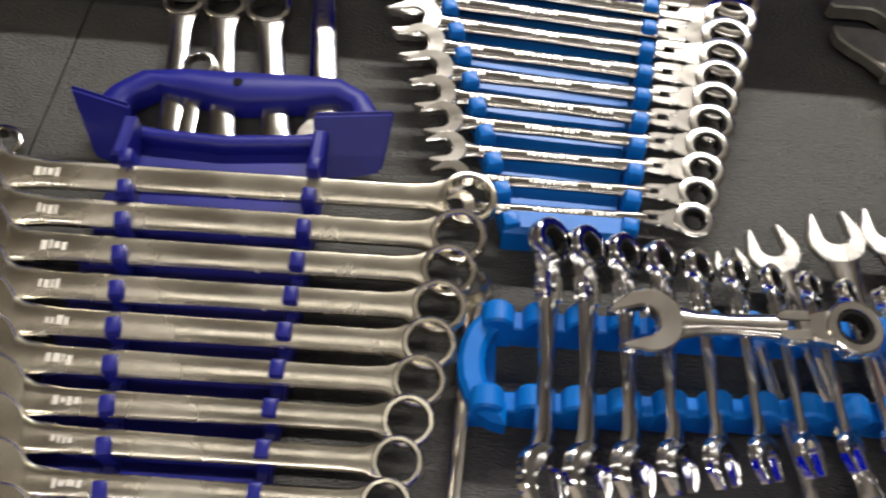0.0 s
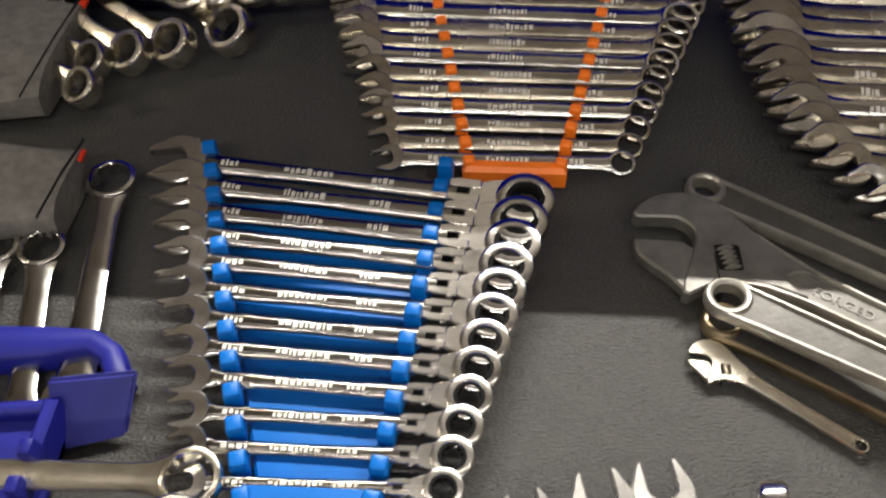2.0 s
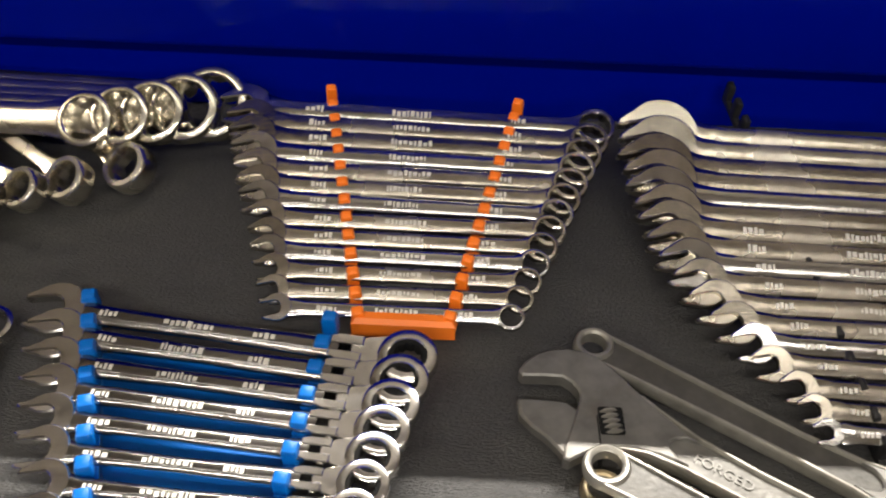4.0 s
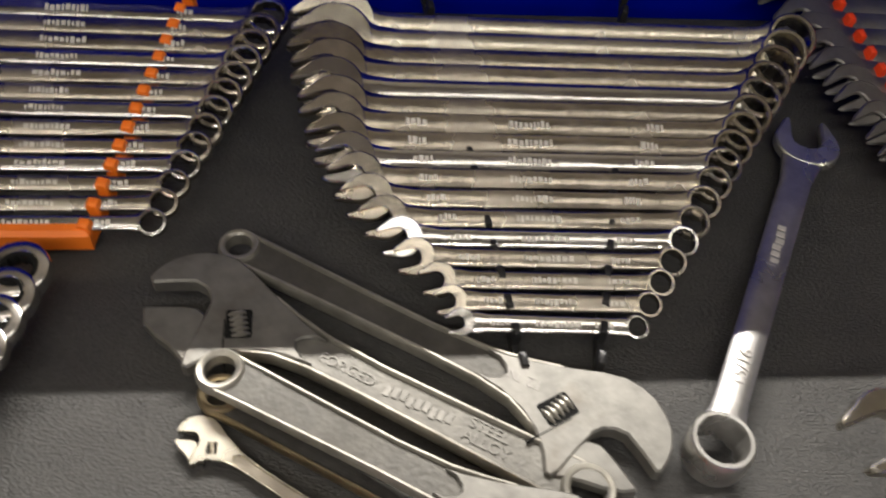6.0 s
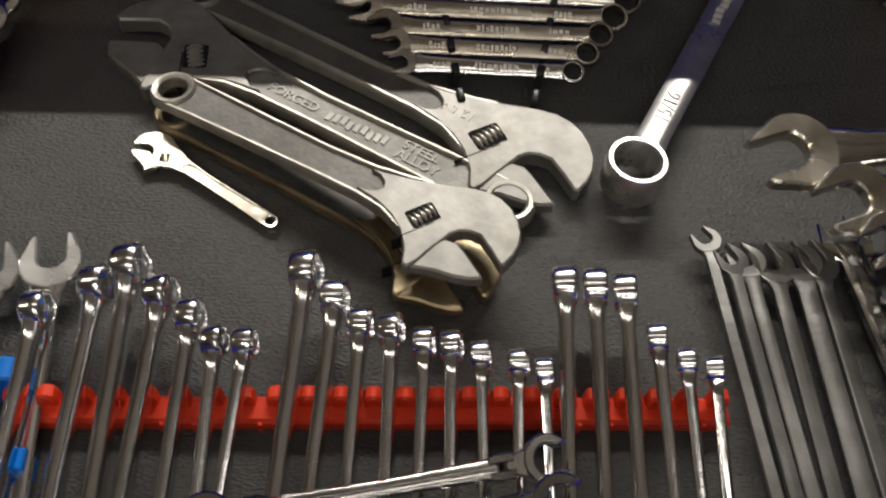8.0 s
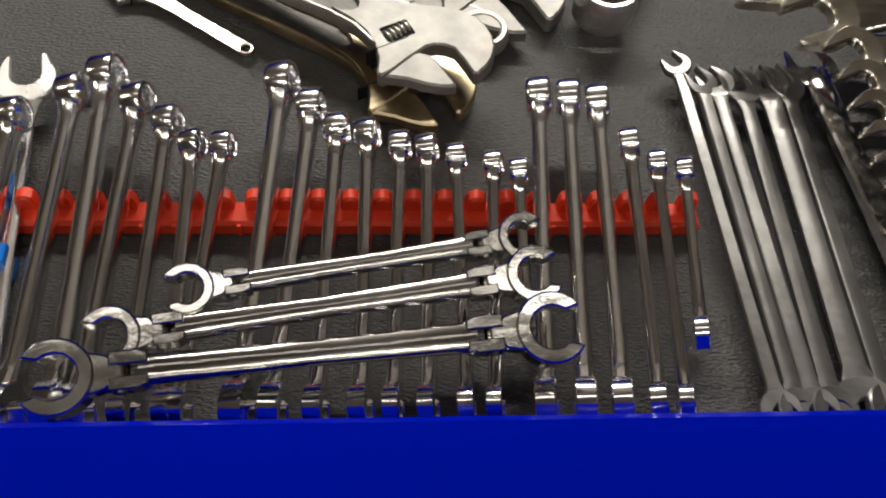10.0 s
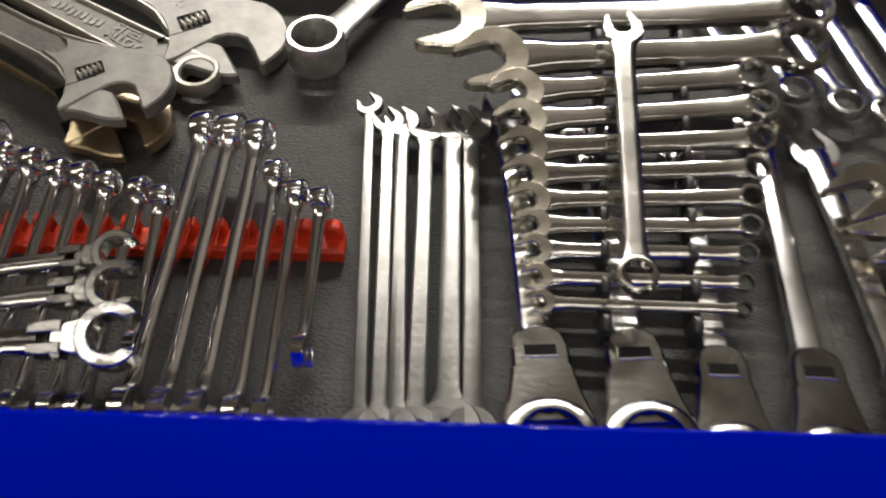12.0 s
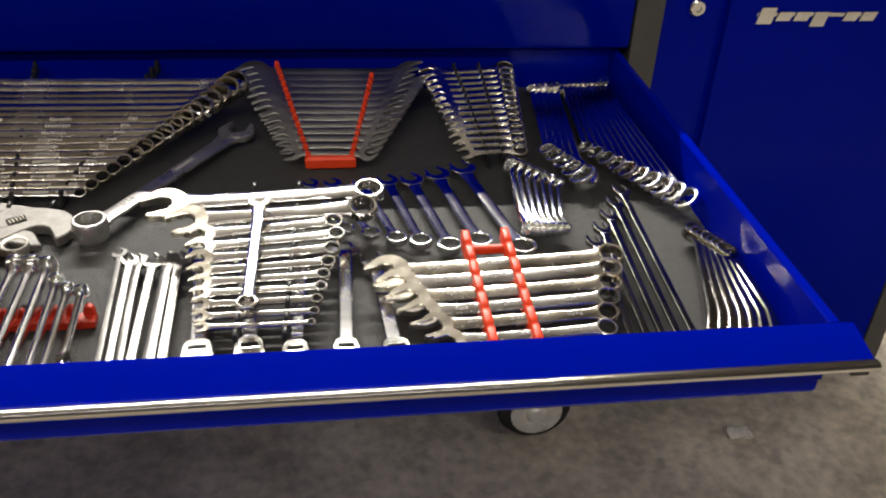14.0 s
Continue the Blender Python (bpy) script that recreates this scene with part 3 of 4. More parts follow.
# ---- stubby set standing across the second light blue rack ----
for i in range(10):
    f = i / 9
    a = (0.307 + 0.180 * f, 0.331 - 0.017 * f, 0.036 - 0.006 * f)
    b = (0.305 + 0.195 * f, 0.205 + 0.032 * f, 0.024)
    s = 1 - 0.45 * f
    ob = flex_wrench("short polished chrome ratcheting wrench on edge in a blue rack", (Vector(a) - Vector(b)).length, 0.031 * s, 0.0135 * s, POLISH, "short wrenches on the blue rack")
    lay(ob, b, a, 38)
ob = thing("wrench_rack", "bright blue plastic rack for short wrenches with a rounded end handle", "wrench rack")
for ax, ay, bx, by, top, deep in ((0.277, 0.236, 0.508, 0.248, 0.030, 0.013), (0.281, 0.283, 0.503, 0.291, 0.032, 0.013)):
    for i in range(11):
        f = i / 10
        bm = bmesh.new()
        arch = [(-0.0088, 0.002), (0.0088, 0.002), (0.0088, top * 0.72), (0.0074, top * 0.86), (0.0045, top * 0.96), (0, top), (-0.0045, top * 0.96), (-0.0074, top * 0.86), (-0.0088, top * 0.72)]
        shrink = [(x * 0.86, z - 0.0012 if z > 0.01 else z) for x, z in arch]
        skin(bm, [[(x, y, z) for x, z in r] for r, y in ((shrink, 0), (arch, 0.0016), (arch, deep - 0.0016), (shrink, deep))])
        part("lug", bm, SKYBLUE, ob).location = (ax + (bx - ax) * f, ay + (by - ay) * f, 0)
for a, b in (((0.268, 0.2365), (0.520, 0.2495)), ((0.272, 0.2835), (0.514, 0.2920))):
    bm = bmesh.new()
    plate(bm, [a, b, (b[0], b[1] + 0.011), (a[0], a[1] + 0.011)], 0.001, 0.021, 0.001)
    part("wall", bm, SKYBLUE, ob)
for x in (0.272, 0.506):
    bm = bmesh.new()
    box(bm, x, x + 0.010, 0.249, 0.285, 0.001, 0.006, 0.001)
    part("tie_bar", bm, SKYBLUE, ob)
bm = bmesh.new()
pts = arc(0.287, 0.264, 0.026, 90, 270, 10, 0.034)
pin = arc(0.287, 0.264, 0.012, 270, 90, 10, 0.021)
plate(bm, pts + pin, 0.006, 0.024, 0.003)
part("end_handle", bm, SKYBLUE, ob)
lay(flex_wrench("stubby chrome flex-head ratcheting wrench lying across other wrenches", 0.101, 0.034, 0.0145, CHROME), (0.352, 0.275, 0.056), (0.453, 0.280, 0.054), 4)

# ---- open wrenches behind it ----
for (hx, hy), (tx, ty), w in (((0.437, 0.349), (0.470, 0.200), 0.031), ((0.475, 0.361), (0.494, 0.200), 0.034), ((0.507, 0.368), (0.522, 0.185), 0.034), ((0.412, 0.337), (0.440, 0.195), 0.020)):
    ob = combination_wrench("polished chrome combination wrench lying on the liner", math.hypot(hx - tx, hy - ty), w, 0.011, POLISH, 5, 0.006, jaw_mat=WORN)
    lay(ob, (hx, hy, 0.016), (tx, ty, 0.012), 0)
lay(combination_wrench("chrome combination wrench beside the blue rack", 0.13, 0.022, 0.009, CHROME), (0.268, 0.310, 0.012), (0.263, 0.180, 0.012), 20)

# ---- orange rack ----
def orange_set(l, j, r, i):
    return combination_wrench("satin chrome combination wrench in an orange rack", l, j, r, DULL if i % 3 else DIMCHROME, group="wrenches on the orange rack", lettered=ETCH, sw=0.0158 - 0.0004 * i, flat=0.55)


wrench_row(13, (0.288, 0.795, 0.048), (0.570, 0.787, 0.048), (0.341, 0.607, 0.018), (0.502, 0.608, 0.018), (0.040, 0.021), (0.0165, 0.0098), 20, orange_set)
rack("bright orange plastic wrench rack with tapering toothed rails", [((0.396, 0.605, 0.018), (0.353, 0.816, 0.052)), ((0.460, 0.605, 0.018), (0.508, 0.808, 0.052))], 13, ORANGE, 0.008)
hb = bpy.data.objects["wrench_rack.003"]
bm = bmesh.new()
box(bm, 0.392, 0.464, 0.597, 0.609, 0.001, 0.020, 0.003)
part("base_bar", bm, ORANGE, hb)

# ---- ring ends of the row in the back corner ----
for i, (x, y, r) in enumerate(((0.256, 0.810, 0.031), (0.236, 0.800, 0.029), (0.213, 0.790, 0.027), (0.190, 0.781, 0.025), (0.166, 0.771, 0.023))):
    ob = combination_wrench("large polished chrome combination wrench in the drawer's corner", 0.30 - 0.015 * i, r * 2.2, r, SATIN, rise=0.01, group="large corner wrenches", sw=r * 1.3)
    lay(ob, (x - 0.30 + 0.015 * i, y + 0.018, 0.03), (x, y, 0.034 + 0.002 * i), 37)
for i, (x, y, r) in enumerate(((0.200, 0.740, 0.0205), (0.158, 0.722, 0.019), (0.127, 0.709, 0.0175), (0.100, 0.698, 0.016), (0.102, 0.667, 0.0155))):
    ob = box_wrench("polished chrome offset box wrench leaning beside a pouch", 0.153, r * 0.9, r, SATIN, "offset box wrenches")
    lay(ob, (x - 0.12, y + 0.095, 0.02), (x, y, 0.024), 33)

# ---- big set on the black wire rack ----
def long_set(l, j, r, i):
    # First two brighter, the rest darker: the uneven reflection put into the metal colour.
    return combination_wrench("long satin chrome combination wrench in a black rack", l, j, r, (DULL if i % 4 else DIMCHROME) if i > 1 else SATIN, group="wrenches on the black rack", lettered=ETCH if i > 5 else False, sw=0.0195 - 0.0005 * i, flat=0.55)


wrench_row(17, (0.622, 0.780, 0.048), (0.980, 0.770, 0.050), (0.700, 0.526, 0.018), (0.812, 0.521, 0.018), (0.060, 0.018), (0.0205, 0.0080), 23, long_set, bow=0.030)
for ob in [o for o in scene.objects if o.name.startswith("combination_wrench") and o.parent is None and abs(o.matrix_basis.translation.x - 0.64) < 0.045 and o.matrix_basis.translation.y > 0.755]:
    ob.matrix_basis = ob.matrix_basis @ pose(0, 0, 0, 7, 0, 0)
rack("black plastic wrench rack with two toothed rails", [((0.737, 0.500, 0.014), (0.690, 0.845, 0.052)), ((0.786, 0.500, 0.014), (0.862, 0.845, 0.052))], 17, BLACK, 0.005)


# ---- adjustable wrenches ----
def adjustable_wrench(label, length, mat, web_mat, rim_mat, flip=1, gap=0.0, wide=1.0, lift=0.0):
    """Hanging eye at the origin, jaw tips near x = length; flip mirrors it; gap opens the sliding jaw."""
    ob = thing("adjustable_wrench", label, "adjustable wrench")
    k = length / 0.300

    def P(pts):
        return [(x * k, y * k * flip) for x, y in pts]

    t = 0.0062 * k
    # the sunken web of the grip, from the eye to the head; wide spreads the grip
    g = [1 + (wide - 1) * f for f in (1.0, 1.0, 1.0, 0.9, 0.6, 0.3, 0.0)]
    along = (0.004, 0.030, 0.080, 0.140, 0.180, 0.203, 0.223)
    low = [-v * q for v, q in zip((0.0118, 0.0112, 0.0103, 0.0095, 0.0103, 0.0135, 0.0225), g)]
    top = [v * q for v, q in zip((0.0118, 0.0112, 0.0103, 0.0098, 0.0120, 0.0165, 0.0225), g)]
    bm = bmesh.new()
    plate(bm, P([(max(x, 0.0085 * wide), y) for x, y in zip(along[:6], low)] + [(max(x, 0.0085 * wide), y) for x, y in reversed(list(zip(along[:6], top)))]), -t * 0.5, t * 0.5, 0.0004 * k)
    # web_mat carries the web's shade or light as plain colour.
    part("web", bm, web_mat, ob, "sunken grip web with light and shade put into its colour")
    # the raised rims along both edges
    for edge in (list(zip(along, low)), list(zip(along, top))):
        bm = bmesh.new()
        high = [0.80, 0.95, 1.0, 1.0, 1.0, 1.0, 0.9]
        sweep(bm, [(x * k, y * k * flip, 0) for x, y in edge], [(0.0019 * k, t * h) for h in high], 6, 0.75)
        part("edge_rim", bm, rim_mat, ob, "rubbed bright edge rim")
    # the head with its fixed jaw
    bm = bmesh.new()
    head = [(0.178, -0.0085), (0.196, -0.0118), (0.212, -0.0170), (0.224, -0.0245), (0.234, -0.0350), (0.2405, -0.0470), (0.2445, -0.0475), (0.2480, -0.0400), (0.2515, -0.0250 + lift * 0.5), (0.2560, -0.0095 + lift)]
    head += [(x, y + lift) for x, y in ((0.2600, -0.0045), (0.2660, -0.0015), (0.2735, -0.0010), (0.2850, -0.0075), (0.2960, -0.0148), (0.2990, -0.0135))]
    head += [(0.3005, -0.0040), (0.3000, 0.0050), (0.2965, 0.0145), (0.2900, 0.0230), (0.2810, 0.0300), (0.2710, 0.0340), (0.2600, 0.0350), (0.2460, 0.0315), (0.2280, 0.0245), (0.2080, 0.0178), (0.1900, 0.0130), (0.178, 0.0100)]
    head += [(0.186, 0.0085), (0.192, 0.0045), (0.194, 0.0005), (0.192, -0.0035), (0.186, -0.0070)]
    plate(bm, P(head), -t, t, 0.0013 * k)
    part("head", bm, mat, ob, "flat ground head with the fixed jaw")
    bm = bmesh.new()
    e = k * wide
    lathe(bm, [(0.0088 * e, -t * 0.9), (0.0118 * e, -t * 0.98), (0.0137 * e, -t * 0.6), (0.0140 * e, 0), (0.0137 * e, t * 0.6), (0.0122 * e, t * 0.98), (0.0102 * e, t * 0.94), (0.0088 * e, t * 0.7)], 28)
    part("hanging_eye", bm, rim_mat, ob, "rounded hanging eye")
    # the sliding jaw
    c, q = math.cos(radians(58)) * gap, math.sin(radians(58)) * gap
    jaw = [(0.2500, -0.0290), (0.2525, -0.0165), (0.2560, -0.0130), (0.2640, -0.0115), (0.2720, -0.0150), (0.2915, -0.0262), (0.2920, -0.0282), (0.2850, -0.0330), (0.2740, -0.0365), (0.2620, -0.0385), (0.2520, -0.0420), (0.2470, -0.0440)]
    bm = bmesh.new()
    plate(bm, P([(x - c, y - q + lift * (0.8 if y > -0.03 else 0.3)) for x, y in jaw]), -t * 0.80, t * 0.80, 0.0015 * k)
    part("sliding_jaw", bm, mat, ob, "movable lower jaw")
    # the screw; a proud black plate stands in for its window's shade
    ax = radians(58)

    def W(pts):
        return [(0.2315 + u * math.cos(ax) + v * math.sin(ax), -0.0065 + u * math.sin(ax) - v * math.cos(ax)) for u, v in pts]

    bm = bmesh.new()
    plate(bm, P(W([(-0.0105, -0.0072), (-0.0090, -0.0082), (0.0090, -0.0082), (0.0105, -0.0072), (0.0105, 0.0072), (0.0090, 0.0082), (-0.0090, 0.0082), (-0.0105, 0.0072)])), -t * 1.02, t * 1.02, 0.0002 * k)
    part("screw_window", bm, HOLE_BLACK, ob, "black plate for the shade in the worm screw's window")
    # Black plate drawn as the shade of the jaw's slot.
    bm = bmesh.new()
    plate(bm, P(W([(-0.0280, 0.0082), (-0.0280, 0.0094), (0.0040, 0.0094), (0.0040, 0.0082)])), -t * 1.015, t * 1.015, 0.0002 * k)
    part("slide_slot", bm, HOLE_BLACK, ob, "thin black plate for the shade in the sliding jaw's slot")
    bm = bmesh.new()
    prof = [(0.0003, -0.0098 * k)]
    for i in range(5):
        z = (-0.0096 + 0.0039 * i) * k
        prof += [(0.0048 * k, z), (0.0071 * k, z + 0.0009 * k), (0.0071 * k, z + 0.0021 * k), (0.0048 * k, z + 0.0031 * k)]
    prof += [(0.0003, 0.0100 * k)]
    (wx, wy), = P(W([(0, 0)]))
    lathe(bm, prof, 20, Matrix.Translation((wx, wy, t * 0.32)) @ pose(0, 0, 0, 0, 0, 58 * flip + 10) @ pose(0, 0, 0, 0, 90, 0))
    part("worm_screw", bm, rim_mat, ob, "ridged worm screw")
    return ob


def text_on(parent, text, size, mat, m):
    """Raised lettering as a mesh."""
    cu = bpy.data.curves.new("lettering", "FONT")
    cu.body, cu.size, cu.extrude, cu.align_x, cu.align_y = text, size, 0.0003, "CENTER", "CENTER"
    tmp = bpy.data.objects.new("lettering", cu)
    scene.collection.objects.link(tmp)
    me = bpy.data.meshes.new_from_object(tmp.evaluated_get(bpy.context.evaluated_depsgraph_get()))
    bpy.data.objects.remove(tmp)
    me.materials.append(mat)
    ob = new("lettering", me)
    ob.parent = parent
    ob.matrix_basis = m
    return ob


first = adjustable_wrench("large worn steel adjustable wrench partly in shade", 0.300, STEEL, SHADED_WEB, RUBBED, 1, 0.003)
lay(first, (0.559, 0.592, 0.010), (0.7556, 0.472, 0.010))
text_on(first, "12 IN", 0.010, STAMP, pose(0.206, 0.002, 0.0063, 0, 0, 180))
second = adjustable_wrench("grey steel adjustable wrench with raised forging marks", 0.296, STEEL, LIT_WEB, RUBBED, -1, 0.004, 1.2, 0.008)
lay(second, (0.764, 0.417, 0.010), (0.566, 0.534, 0.012))
for txt, x, y in (("FORGED", 0.156, 0), ("ALLOY", 0.062, 0.0040), ("STEEL", 0.064, -0.0050)):
    text_on(second, txt, 0.0098, STEEL, pose(x, y, 0.0036, 0, 0, 180))
for k in range(9):
    stamp(second, 0.086 + 0.005 * k, 0.0895 + 0.005 * k, 0.001 * (k % 3 - 1), 0.0036, 0.007, STEEL)
third = adjustable_wrench("worn grey adjustable wrench lying over another one", 0.243, STEEL, SHADED_WEB, RUBBED, 1, 0.002, 1.3)
lay(third, (0.557, 0.491, 0.023), (0.714, 0.3905, 0.037))
lay(adjustable_wrench("old tarnished adjustable wrench under the others", 0.234, BRASSY, SHADED_RECESS, BRASSY, 1, 0.004, 1.25), (0.556, 0.484, 0.008), (0.711, 0.386, 0.010))
lay(adjustable_wrench("small bright steel adjustable wrench", 0.106, SATIN, DULL, SATIN, -1), (0.622, 0.406, 0.004), (0.5583, 0.451, 0.005))

# ---- the single large combination wrench ----
one = combination_wrench("large chrome combination wrench lying half in shade", 0.292, 0.050, 0.0195, WORN, 15, 0.009, 0.023, 0.006, deep=1.25)
lay(one, (0.984, 0.690, 0.012), (0.840, 0.434, 0.015))
text_on(one, "15/16", 0.013, STAMP, pose(0.232, 0, 0.0084, 0, 0, 180))
for k in range(9):
    stamp(one, 0.10 + 0.0065 * k, 0.1045 + 0.0065 * k, 0.0006 * (k % 3 - 1), 0.0060, 0.006, ETCH)

# ---- red rack with upright rows of wrenches ----
ob = thing("wrench_rack", "long red plastic wrench rack with rounded lugs", "wrench rack")
bm = bmesh.new()
box(bm, 0.500, 0.873, 0.277, 0.292, 0.0005, 0.012, 0.002)
part("base_bar", bm, RED, ob)
for i in range(23):
    x = 0.506 + 0.0164 * i
    bm = bmesh.new()
    tooth = [(-0.0055, 0.010), (0.0055, 0.010), (0.0053, 0.017), (0.0040, 0.0205), (0.0014, 0.0222), (-0.0014, 0.0222), (-0.0040, 0.0205), (-0.0053, 0.017)]
    thin = [(px * 0.8, z - 0.0012 if z > 0.012 else z) for px, z in tooth]
    skin(bm, [[(px, y, z) for px, z in r] for r, y in ((thin, 0.2855), (tooth, 0.287), (tooth, 0.292), (thin, 0.2935))])
    part("lug", bm, RED, ob).location = (x, 0, 0)
for i in range(22):
    bm = bmesh.new()
    box(bm, -0.0012, 0.0012, 0.2755, 0.2775, 0.002, 0.0115, 0.0004)
    part("rib", bm, RED, ob).location = (0.5142 + 0.0164 * i, 0, 0)
red_heads = ((0.542, 0.345, 0.539), (0.557, 0.357, 0.557), (0.575, 0.340, 0.571), (0.592, 0.327, 0.590), (0.606, 0.313, 0.606), (0.621, 0.312, 0.617), (0.649, 0.354, 0.643), (0.665, 0.338, 0.659), (0.679, 0.323, 0.676), (0.695, 0.320, 0.694),
             (0.712, 0.313, 0.710), (0.726, 0.311, 0.725), (0.741, 0.306, 0.741), (0.760, 0.302, 0.758), (0.773, 0.298, 0.773), (0.788, 0.347, 0.783), (0.804, 0.346, 0.800), (0.820, 0.343, 0.817), (0.834, 0.316, 0.833), (0.847, 0.303, 0.846), (0.861, 0.299, 0.860), (0.514, 0.330, 0.512))
for i, (x, y, mid) in enumerate(red_heads):
    size = 0.62 + (y - 0.29) * 8
    ty = 0.176 if y > 0.300 else 0.212
    tx = mid + (mid - x) * (0.255 - ty) / max(0.03, y - 0.255)
    ob = combination_wrench("polished chrome combination wrench on edge in a red rack", math.hypot(y - ty, x - tx), 0.024 * size, 0.0105 * size, POLISH, group="wrenches on the red rack", thick=0.0075 * size + 0.002, sw=0.0112 * size, deep=1.05)
    lay(ob, (tx, ty, 0.016), (x, y - 0.006, 0.030 + 0.004 * size), 72 + (i * 5) % 9)

# ---- flare-nut flex wrenches lying across ----
for (a, b, r) in (((0.617, 0.217), (0.767, 0.243), 0.0105), ((0.587, 0.194), (0.771, 0.223), 0.0120), ((0.568, 0.176), (0.776, 0.196), 0.0145)):
    ob = flex_wrench("chrome double flex-head flare-nut wrench lying across the rack", math.hypot(b[0] - a[0], b[1] - a[1]), r * 2.4, r, DARKCHROME, "flare-nut wrenches", ends=(False, True), thick=0.010, flare=True)
    lay(ob, (*a, 0.050), (*b, 0.052), 14)

# ---- thin long wrenches ----
for tx, ty, bx, w0, w1, lean in ((0.880, 0.388, 0.891, 0.017, 0.020, -10), (0.892, 0.374, 0.900, 0.020, 0.022, 5), (0.901, 0.373, 0.909, 0.022, 0.022, -8), (0.916, 0.371, 0.918, 0.026, 0.024, 5), (0.932, 0.373, 0.934, 0.026, 0.034, -6), (0.943, 0.374, 0.946, 0.026, 0.026, 12)):
    ob = open_wrench("thin long satin open-end wrench on edge", ty - 0.170, w1, w0, BRUSHED, "thin open-end wrenches", 30, 0.005)
    lay(ob, (bx, 0.172, 0.012), (tx, ty - 0.005, 0.014), lean)

# ---- set on the second black rack ----
heads = ((0.928, 0.428), (0.956, 0.396), (0.970, 0.371), (0.972, 0.350), (0.973, 0.331), (0.974, 0.313), (0.976, 0.297), (0.977, 0.282), (0.978, 0.267), (0.979, 0.251), (0.981, 0.237))
rings = ((1.152, 0.446), (1.143, 0.413), (1.110, 0.389), (1.112, 0.367), (1.107, 0.343), (1.102, 0.322), (1.097, 0.303), (1.094, 0.285), (1.090, 0.268), (1.087, 0.251), (1.084, 0.236))
for i, (h, r) in enumerate(zip(heads, rings)):
    k = 1 - i / 16 if i > 1 else 1.35 - 0.15 * i
    z = 0.052 - 0.0024 * i
    # Jaws in a brighter metal than the shanks, for the glare on them.
    ob = combination_wrench("satin chrome combination wrench in a black wire rack", math.hypot(r[0] - h[0], r[1] - h[1]), 0.036 * k, 0.0120 * k if i > 1 else 0.0175, DIMCHROME, group="wrenches on the small black rack", jaw_mat=SATIN, sw=0.0172 * k, flat=0.5)
    lay(ob, (*h, z), (*r, z), 9 + (i * 5) % 7)
rack("black plastic wrench rack with tall pegs", [((1.013, 0.225, 0.026), (1.022, 0.462, 0.052)), ((1.059, 0.225, 0.026), (1.073, 0.462, 0.052))], 11, BLACK, 0.005)
lay(combination_wrench("small chrome combination wrench lying on a row of wrenches", 0.168, 0.024, 0.0105, DIMCHROME, sw=0.0125), (1.031, 0.405, 0.066), (1.025, 0.237, 0.054))

# ---- flex wrenches by the drawer front ----
def flex_bar(x0, y0, x1, y1, w, label):
    """Open end at the first point, hinge of the ratchet head at the second, the ring beyond it."""
    ob = thing("flex_head_ratchet_wrench", label, "wrench", "flex ratchet wrenches by the drawer front")
    ln = math.hypot(x1 - x0, y1 - y0)
    bm = bmesh.new()
    sweep(bm, [(0, 0, 0), (0.01, 0, 0), (ln * 0.5, 0, 0), (ln - 0.016, 0, 0), (ln - 0.006, 0, 0), (ln, 0, 0)], [(w * 0.35, 0.003), (w * 0.28, 0.004), (w * 0.24, 0.004), (w * 0.26, 0.0045), (w * 0.36, 0.005), (w * 0.40, 0.005)], 5, 0.5)
    part("shank", bm, POLISH, ob)
    bm = bmesh.new()
    half = [(ln - 0.013, 0.0), (ln - 0.012, 0.24), (ln - 0.008, 0.40), (ln, 0.47), (ln + 0.010, 0.47), (ln + 0.0105, 0.50), (ln + 0.016, 0.52), (ln + 0.028, 0.60), (ln + 0.042, 0.74)]
    plate(bm, [(x, -v * w) for x, v in half] + [(x, v * w) for x, v in half[:0:-1]], 0.001, 0.010, 0.0016)
    # Head coloured darker than the shank for its dark reflection.
    h = part("ratchet_head", bm, HEADSTEEL, ob, "smooth chrome hinged head with its dark reflection in the colour")
    bm = bmesh.new()
    ring_mesh(bm, ln + 0.052, 0, w * 0.76, 0.013, 0.66)
    bmesh.ops.translate(bm, vec=(0, 0, 0.006), verts=bm.verts)
    part("ratchet_ring", bm, HEADSTEEL, h)
    # Black block in place of the shade in the hinge's slot.
    bm = bmesh.new()
    box(bm, ln - 0.001, ln + 0.005, -w * 0.26, w * 0.26, 0.002, 0.0103, 0.0003)
    part("hinge_slot", bm, HOLE_BLACK, h, "black block for the shade in the hinge slot")
    bm = bmesh.new()
    box(bm, ln + 0.0052, ln + 0.0066, -w * 0.28, w * 0.28, 0.002, 0.0106, 0.0004)
    part("slot_edge", bm, POLISH, h, "bright narrow slot edge")
    jaw = bmesh.new()
    plate(jaw, jaw_outline(w * 1.05, w * 0.52, 15), -0.003, 0.003, 0.0008)
    part("open_end", jaw, POLISH, ob)
    lay(ob, (x0, y0, 0.010), (x1, y1, 0.016))


for x0, y0, x1, y1, w in ((0.966, 0.392, 0.979, 0.212, 0.031), (1.013, 0.38, 1.026, 0.212, 0.031), (1.072, 0.36, 1.069, 0.204, 0.028), (1.122, 0.385, 1.116, 0.204, 0.028), (1.153, 0.363, 1.163, 0.200, 0.030)):
    flex_bar(x0, y0, x1, y1, w, "polished chrome flex-head ratchet wrench with a slotted hinge")

